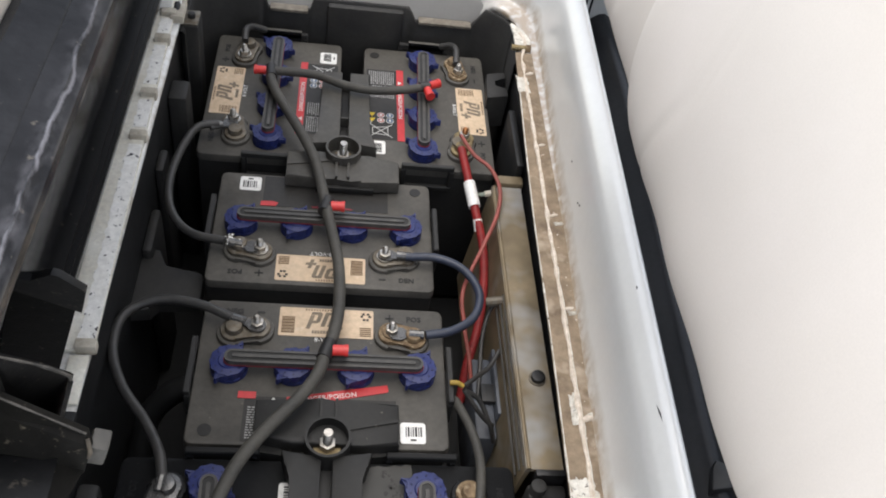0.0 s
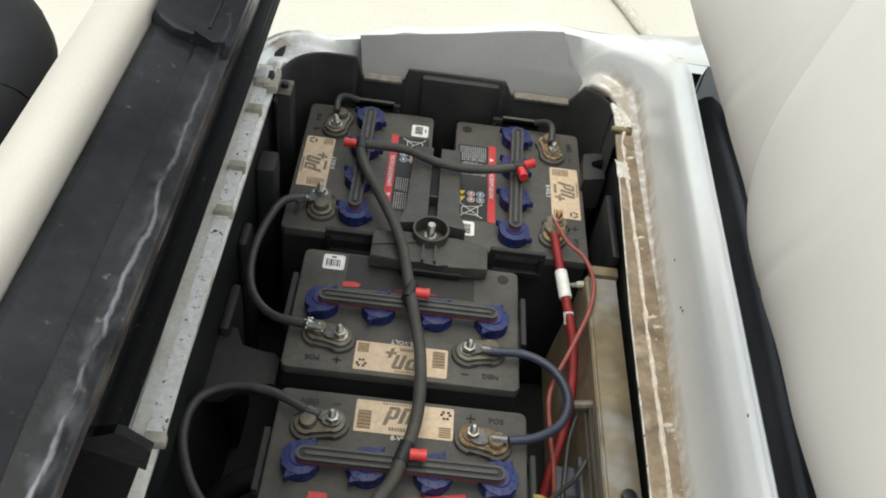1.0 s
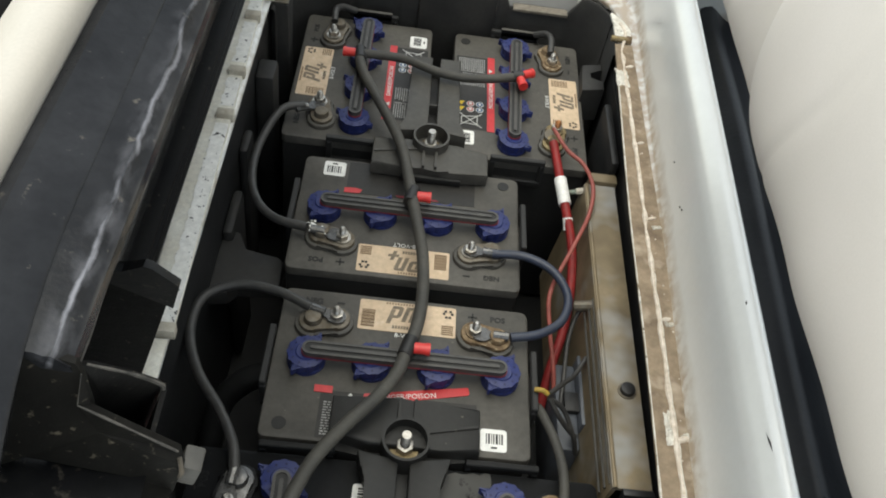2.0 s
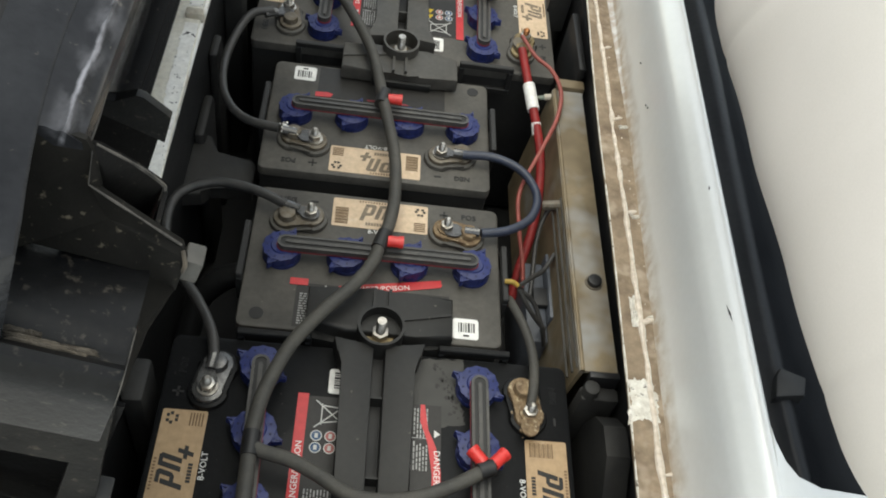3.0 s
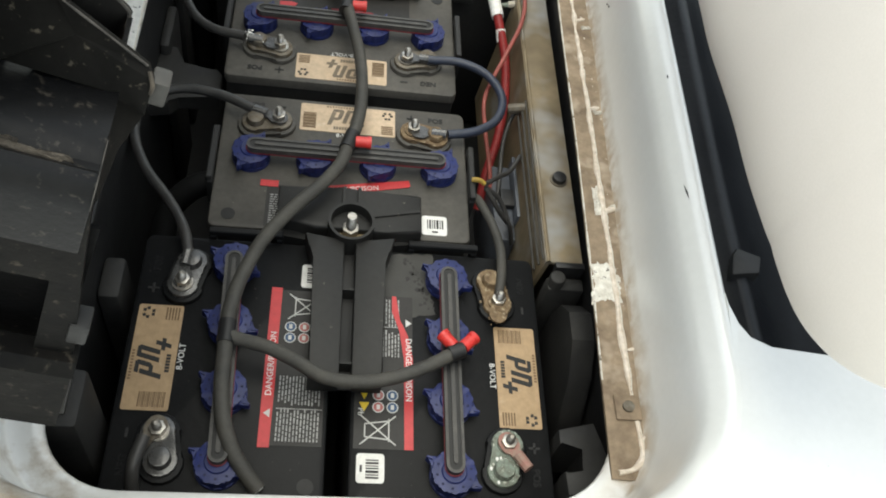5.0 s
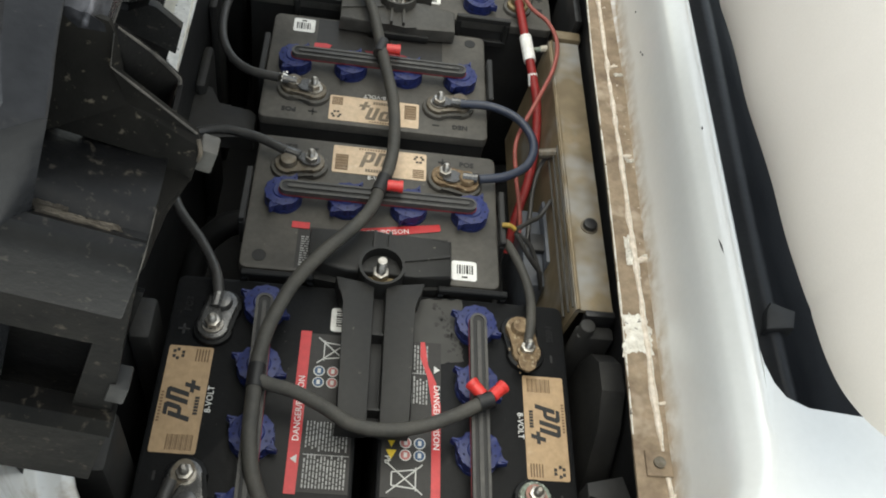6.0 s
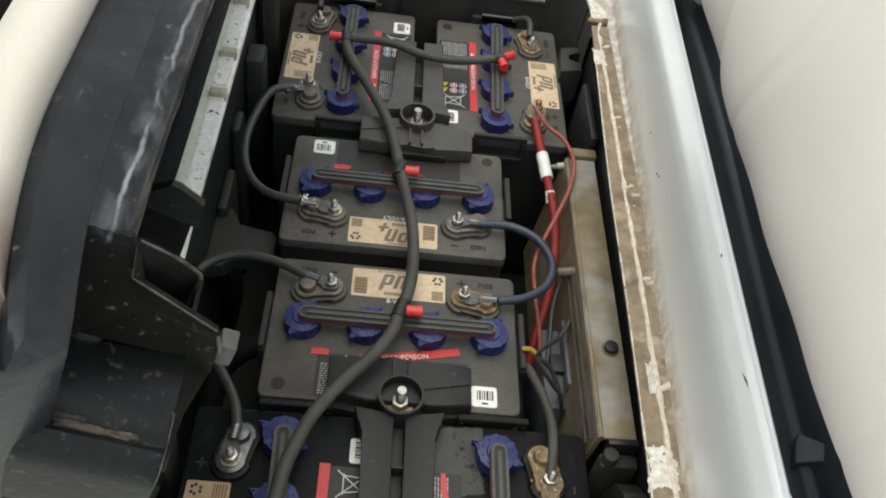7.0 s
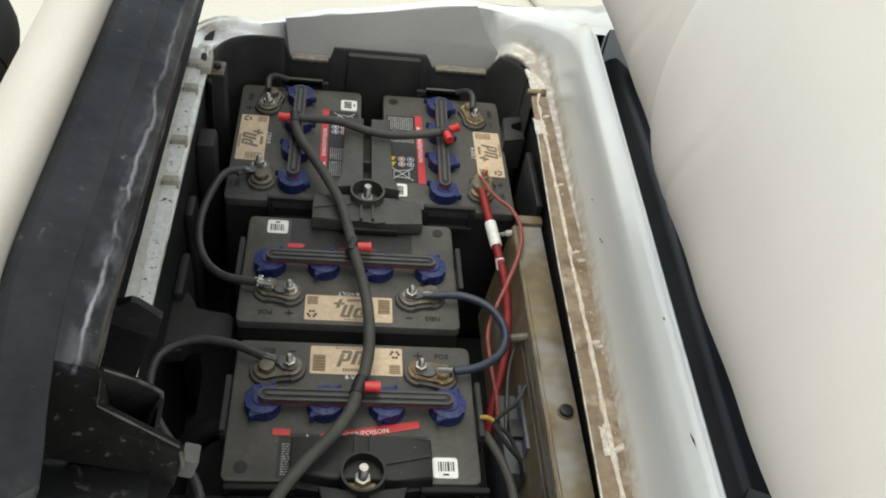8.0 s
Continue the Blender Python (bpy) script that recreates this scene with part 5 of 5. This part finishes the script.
# moulded corner of the pan: arm face, rib, pocket, gusset, shelf and front wall with a hole
def slab(points, shift):
    """A flat-sided solid between an outline in space and the same outline moved by shift."""
    bm = bmesh.new()
    n = len(points)
    a = [bm.verts.new(q) for q in points]
    b = [bm.verts.new(tuple(u + v for u, v in zip(q, shift))) for q in points]
    for loop in (a, b):
        c = bm.verts.new(sum((v.co for v in loop), Vector()) / n)
        for k in range(n):
            bm.faces.new((loop[k], loop[(k + 1) % n], c))
    for k in range(n):
        bm.faces.new((a[k], a[(k + 1) % n], b[(k + 1) % n], b[k]))
    return bm


ARM = [(-0.0300, -0.4300, 0.4508), (-0.0145, -0.4305, 0.4500), (-0.0120, -0.4310, 0.4465), (-0.0103, -0.4355, 0.4350), (0.0080, -0.4325, 0.4215), (0.0255, -0.4295, 0.4085), (0.0285, -0.4330, 0.4050), (0.0290, -0.4335, 0.3840), (0.0128, -0.4370, 0.3960), (-0.0240, -0.4400, 0.4000), (-0.0300, -0.4460, 0.4000)]
part("arm_face", slab(ARM, (0, 0.0030, -0.0008)), "seatwall", seat)
part("rib", slab([(-0.0140, -0.4290, 0.4470), (-0.0115, -0.4275, 0.4455), (0.0020, -0.4175, 0.4290), (0.0125, -0.4100, 0.4145), (0.0138, -0.4085, 0.4110), (0.0138, -0.4085, 0.3400), (-0.0140, -0.4290, 0.3400)], (0.0012, 0.0022, 0)), "seatdust", seat)
# pocket inside coloured dark for the shade in it
part("pocket_wall", slab([(0.0138, -0.4090, 0.4105), (0.0142, -0.4300, 0.4080), (0.0142, -0.4300, 0.3400), (0.0138, -0.4090, 0.3400)], (0.0018, 0, 0)), "seatdust", seat)
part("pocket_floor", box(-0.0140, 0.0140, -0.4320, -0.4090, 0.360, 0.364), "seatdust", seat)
# gusset in the paler, bluer shelf plastic to suggest light on it
part("gusset", prism([(-0.024, 0.371), (-0.0145, 0.3720), (-0.0065, 0.3800), (-0.0030, 0.3800), (0.0105, 0.3730), (0.0112, 0.3560), (-0.0110, 0.3600), (-0.024, 0.362)], -0.3365, -0.3315, axis="y", bevel=0.001), "seatshelf", seat)
part("gusset_web", box(-0.024, 0.0080, -0.3360, -0.3320, 0.10, 0.362), "seatdust", seat)
part("corner_shelf", prism([(-0.489, 0.360), (-0.4895, 0.389), (-0.4885, 0.3975), (-0.4850, 0.4020), (-0.4815, 0.4028), (-0.4780, 0.3995), (-0.4745, 0.3990), (-0.4710, 0.4012), (-0.4650, 0.4020), (-0.4500, 0.3995), (-0.4370, 0.3960), (-0.4320, 0.3940), (-0.4320, 0.360)], -0.15, 0.0178, axis="x", bevel=0.0006), "seatshelf", seat)
for x, y, w, l, sd in ((-0.008, -0.4768, 0.027, 0.0030, 2.2), (0.0025, -0.4762, 0.012, 0.0018, 6.1), (-0.016, -0.4740, 0.012, 0.0015, 9.4)):
    o = part("dirt_line", putty(0, 0, w, l, sd), "dirt", seat, "dirt-filled slot")
    o.matrix_local = Matrix.Translation((x, y, 0.3989 - 0.7020))
part("front_wall", prism([(-0.15, 0.335), (0.0222, 0.335), (0.0182, 0.392), (-0.15, 0.392)], -0.4885, -0.4830, axis="y"), "seatfront", seat)
part("column", prism([(0.0105, 0.274), (0.0275, 0.274), (0.0225, 0.335), (0.0105, 0.335)], -0.4885, -0.4830, axis="y"), "seatfront", seat)
part("column", box(-0.15, -0.125, -0.489, -0.4835, 0.274, 0.335, 0.001), "seatwall", seat)
part("lower_wall", prism([(-0.489, 0.187), (-0.483, 0.187), (-0.483, 0.274), (-0.493, 0.274), (-0.498, 0.268), (-0.489, 0.260)], -0.15, 0.0300, axis="x"), "seatfront", seat)
# dark backing added so that the hole looks shaded
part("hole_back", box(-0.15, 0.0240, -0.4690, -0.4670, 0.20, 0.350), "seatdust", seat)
part("side_wall", box(0.0150, 0.0176, -0.4832, -0.4560, 0.19, 0.394, 0.0006), "seatwall", seat)
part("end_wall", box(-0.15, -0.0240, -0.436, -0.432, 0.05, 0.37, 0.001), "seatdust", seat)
part("side_plate", slab([(0.0178, -0.4820, 0.3960), (0.0178, -0.4640, 0.4020), (0.0128, -0.4365, 0.3955), (0.0288, -0.4330, 0.3850), (0.0225, -0.4560, 0.3880), (0.0195, -0.4820, 0.3880)], (-0.0008, 0, -0.004)), "seatwall", seat)
part("end_cap", box(-0.135, -0.040, -0.4970, -0.4655, 0.05, 0.441, 0.006), "seatdust", seat)
part("worn_edge", tube([(0.0262, -0.4315, 0.4078), (0.0284, -0.4345, 0.4040), (0.0286, -0.4345, 0.3990)], 0.0008, 8, 4, wob=0.6), "dirtlip", seat, "dirt-worn tip")
for pts, r in (([(-0.0103, -0.4357, 0.4350), (0.0080, -0.4327, 0.4215), (0.0250, -0.4300, 0.4090)], 0.00045), ([(-0.0115, -0.4270, 0.4457), (0.0020, -0.4168, 0.4292), (0.0120, -0.4096, 0.4152), (0.0142, -0.4085, 0.4105), (0.0142, -0.4110, 0.4060)], 0.0007),
               ([(-0.0120, -0.4312, 0.4465), (-0.0104, -0.4356, 0.4352)], 0.0004), ([(0.0178, -0.4650, 0.4021), (0.0178, -0.4815, 0.4029), (0.0178, -0.4888, 0.3975), (0.0178, -0.4892, 0.3900)], 0.00025), ([(-0.0140, -0.25, 0.4415), (-0.0142, -0.32, 0.4425), (-0.0140, -0.39, 0.4415), (-0.0136, -0.4280, 0.4420)], 0.00045)):
    part("worn_edge", tube(pts, r, 6, 10, wob=1.2), "wornedge", seat, "worn pale edge")
part("peg", box(0.0278, 0.0350, -0.4330, -0.4235, 0.391, 0.4040, 0.001), "bracket_dusty", seat)
part("peg", box(0.0225, 0.0310, -0.490, -0.478, 0.287, 0.303, 0.001), "bracket", seat)

# ---- backrest ----
back = thing("backrest", "cream vinyl seat backrest with soft creases", "backrest")


CREASES = [((-0.060, 0.91), (-0.118, 1.07)), ((-0.370, 0.92), (-0.400, 1.04)), ((0.205, 0.90), (0.085, 1.09)), ((-0.25, 1.02), (-0.33, 1.25))]


def pad(y0, y1, x, z0, depth, height, lean, corner, nu=150, nv=70):
    """A soft upholstered pad: rounded slab with puckered front."""
    bm = bmesh.new()
    e = 3.2
    rows = []
    for j in range(nv):
        a = 2 * math.pi * j / nv
        ca, sa = math.cos(a), math.sin(a)
        px = math.copysign(abs(ca) ** (2 / e), ca) * depth / 2
        pz = math.copysign(abs(sa) ** (2 / (e + 2)), sa) * height / 2
        row = []
        for i in range(nu + 1):
            u = -1 + 2 * i / nu
            c = min(1.0, (1 - abs(u)) * (y1 - y0) / 2 / corner)
            k = math.sqrt(max(1 - (1 - c) ** 2, 0.0))
            q = Vector((px * (0.30 + 0.70 * k), (y0 + y1) / 2 + u * (y1 - y0) / 2, pz * (1 - corner * (1 - k) / (height / 2))))
            w = 0.004 * noise.noise(Vector((q.y * 5, q.z * 4, 1.7))) + 0.003 * noise.noise(Vector((q.y * 11, q.z * 9, 5.1)))
            q.x += w
            row.append(bm.verts.new(q))
        rows.append(row)
    for j in range(nv):
        r, s = rows[j], rows[(j + 1) % nv]
        for i in range(nu):
            bm.faces.new((r[i], r[i + 1], s[i + 1], s[i]))
    bm.faces.new([r[0] for r in rows])
    bm.faces.new([r[-1] for r in reversed(rows)])
    bmesh.ops.transform(bm, matrix=pose(x + depth / 2, 0, z0, 0, lean, 0) @ Matrix.Translation((0, 0, height / 2)), verts=bm.verts)
    for v in bm.verts:
        for a, b in CREASES:
            a, b, q = Vector(a), Vector(b), Vector((v.co.y, v.co.z))
            t = (q - a).dot(b - a) / (b - a).length_squared
            d = (q - a.lerp(b, t)).length
            if -0.2 < t < 1.3 and v.co.x < x + depth * 0.7:
                v.co.x += (0.0012 * math.exp(-((d / 0.004) ** 2)) - 0.0006 * math.exp(-(((d - 0.014) / 0.012) ** 2))) * ease((t + 0.2) / 0.4) * ease((1.3 - t) / 0.5)
    return bm


part("cushion", pad(-0.505, 0.085, 0.232, 0.90, 0.13, 0.50, 10, 0.11), "cream", back)
part("cushion", pad(0.035, 1.00, 0.262, 0.87, 0.13, 0.52, 10, 0.05), "cream", back)

# ---- steering wheel and strut beyond ----
wheel = thing("steering_wheel", "black steering wheel beyond the raised seat", "steering wheel", pose(-0.478, -0.064, 0.985, 0, -6, 0))
ring = [(0.178 * math.cos(radians(a)), 0.178 * math.sin(radians(a)), 0) for a in range(0, 361, 6)]
part("rim", tube(ring, 0.024, 14, 0), "wheel", wheel)
for a in (62, 182, 302):
    d = Matrix.Rotation(radians(a), 3, "Z")
    sp = prism([tuple((d @ Vector((x, y, 0)))[:2]) for x, y in ((0.03, -0.03), (0.10, -0.022), (0.165, -0.045), (0.165, 0.045), (0.10, 0.022), (0.03, 0.03))], -0.014, 0.006, bevel=0.004)
    part("spoke", sp, "wheel", wheel)
part("column", tube([(0, 0, -0.03), (-0.1, 0, -0.5), (-0.14, 0, -0.97)], 0.02), "wheel", wheel)
part("hub", cyl(0, 0, -0.04, 0.008, 0.062, bevel=0.01), "wheel", wheel)

pipe = thing("ground_pipe", "grey plastic pipe lying on the concrete", "pipe")
part("tube", tube([(0.50, 2.30, 0.016), (0.60, 2.03, 0.016), (0.70, 1.80, 0.016), (1.1, 1.2, 0.016)], 0.016, 12), "tab", pipe)


# ---- residue and corrosion on the terminals ----
def crust(x, y, z, w, seed, mat, parent, name):
    """A lumpy crust of small grains."""
    rnd = random.Random(seed)
    bm = bmesh.new()
    for k in range(26):
        a, d = rnd.uniform(0, 6.283), abs(rnd.gauss(0, w))
        r = rnd.uniform(0.0006, 0.0018)
        bmesh.ops.create_icosphere(bm, subdivisions=1, radius=r, matrix=Matrix.Translation((x + d * math.cos(a), y + d * math.sin(a), z + r * 0.3)) @ Matrix.Diagonal((1.3, 1, 0.6, 1)))
    o = part(name, bm, mat, parent)
    o["kind"] = "stuff"
    return o


bats = [o for o in bpy.data.objects if o.name.split(".")[0] == "battery" and o.parent is None]
bats.sort(key=lambda o: o.name)
inv = [o.matrix_world.inverted() for o in bats]
q = inv[2] @ Vector((-0.110, 0.083, ZB))
crust(q.x, q.y, 0.0165, 0.006, 1, "paper", bats[2], "white_residue")
q = inv[5] @ Vector((0.146, -0.412, ZB))
crust(q.x, q.y, 0.0105, 0.006, 2, "paper", bats[5], "white_residue")
for n, (wx, wy, w, mat) in enumerate(((0.150, -0.228, 0.006, "rusty"), (0.148, -0.238, 0.007, "rusty"), (0.153, -0.252, 0.007, "rusty"), (0.150, -0.262, 0.005, "rusty"), (0.147, -0.408, 0.007, "green"), (0.150, -0.416, 0.006, "green"))):
    q = inv[5] @ Vector((wx, wy, ZB))
    crust(q.x, q.y, 0.0098, w, 20 + n, mat, bats[5], "crust")
lug = lug_end(bats[5], 0, 0, 0, 0, "pinkcrust")
lug.name = "corroded_lug"
lug.matrix_local = inv[5] @ pose(0.152, -0.389, ZB + 0.0125, 0, 0, -57)
# patch where a label was scraped off
bm = bmesh.new()
rnd = random.Random(8)
ring = [(0.042, -0.193), (0.060, -0.191), (0.093, -0.189), (0.094, -0.215), (0.090, -0.24), (0.094, -0.258), (0.07, -0.262), (0.043, -0.262), (0.043, -0.23)]
fine = []
for a, b in zip(ring, ring[1:] + ring[:1]):
    for k in range(6):
        fine.append((a[0] + (b[0] - a[0]) * k / 6 + rnd.uniform(-0.0012, 0.0012), a[1] + (b[1] - a[1]) * k / 6 + rnd.uniform(-0.0012, 0.0012)))
fine = [tuple((inv[5] @ Vector((x, y, ZB)))[:2]) for x, y in fine]
part("scraped_patch", prism(fine, 0.0, 0.00025), "scraped", bats[5], "grey patch of scraped-off label glue")
bm = bmesh.new()
for k in range(40):
    t = k / 40
    x, y = 0.066 + 0.024 * t + rnd.gauss(0, 0.003), -0.196 - 0.062 * t * rnd.uniform(0.6, 1.1)
    q = inv[5] @ Vector((x, y, ZB))
    r = rnd.uniform(0.0008, 0.0034)
    prism([(q.x + r * rnd.uniform(0.5, 1) * math.cos(a), q.y + r * rnd.uniform(0.5, 1) * math.sin(a)) for a in [0.785 * i for i in range(8)]], 0.0002, 0.0005, bm=bm)
part("black_flakes", bm, "film", bats[5])["kind"] = "stuff"

# tiny white print along the hose, too small to read
for pts in ([(-0.059, -0.321), (-0.034, -0.333), (-0.009, -0.347), (0.019, -0.350), (0.048, -0.345), (0.077, -0.333)],):
    line = smooth_line([(x, y, ZH) for x, y in pts], 16)
    bm = bmesh.new()
    for i, (a, b) in enumerate(zip(line, line[1:])):
        if i % 3 == 2 or i % 11 > 7:
            continue
        d = (b - a).normalized()
        up = Vector((-d.y * 0.35, d.x * 0.35 - 0.3, 0.85)).normalized()
        c = (a + b) / 2 + up * 0.0063
        side = d.cross(up).normalized()
        v = [bm.verts.new(c + d * u * 0.0006 + side * w * 0.00045 + up * h) for h in (-0.0004, 0.0001) for u, w in ((-1, -1), (1, -1), (1, 1), (-1, 1))]
        bm.faces.new(v[4:])
        for k in range(4):
            bm.faces.new((v[k], v[(k + 1) % 4], v[4 + (k + 1) % 4], v[4 + k]))
    part("hose_print", bm, "bar", hose)["kind"] = "stuff"
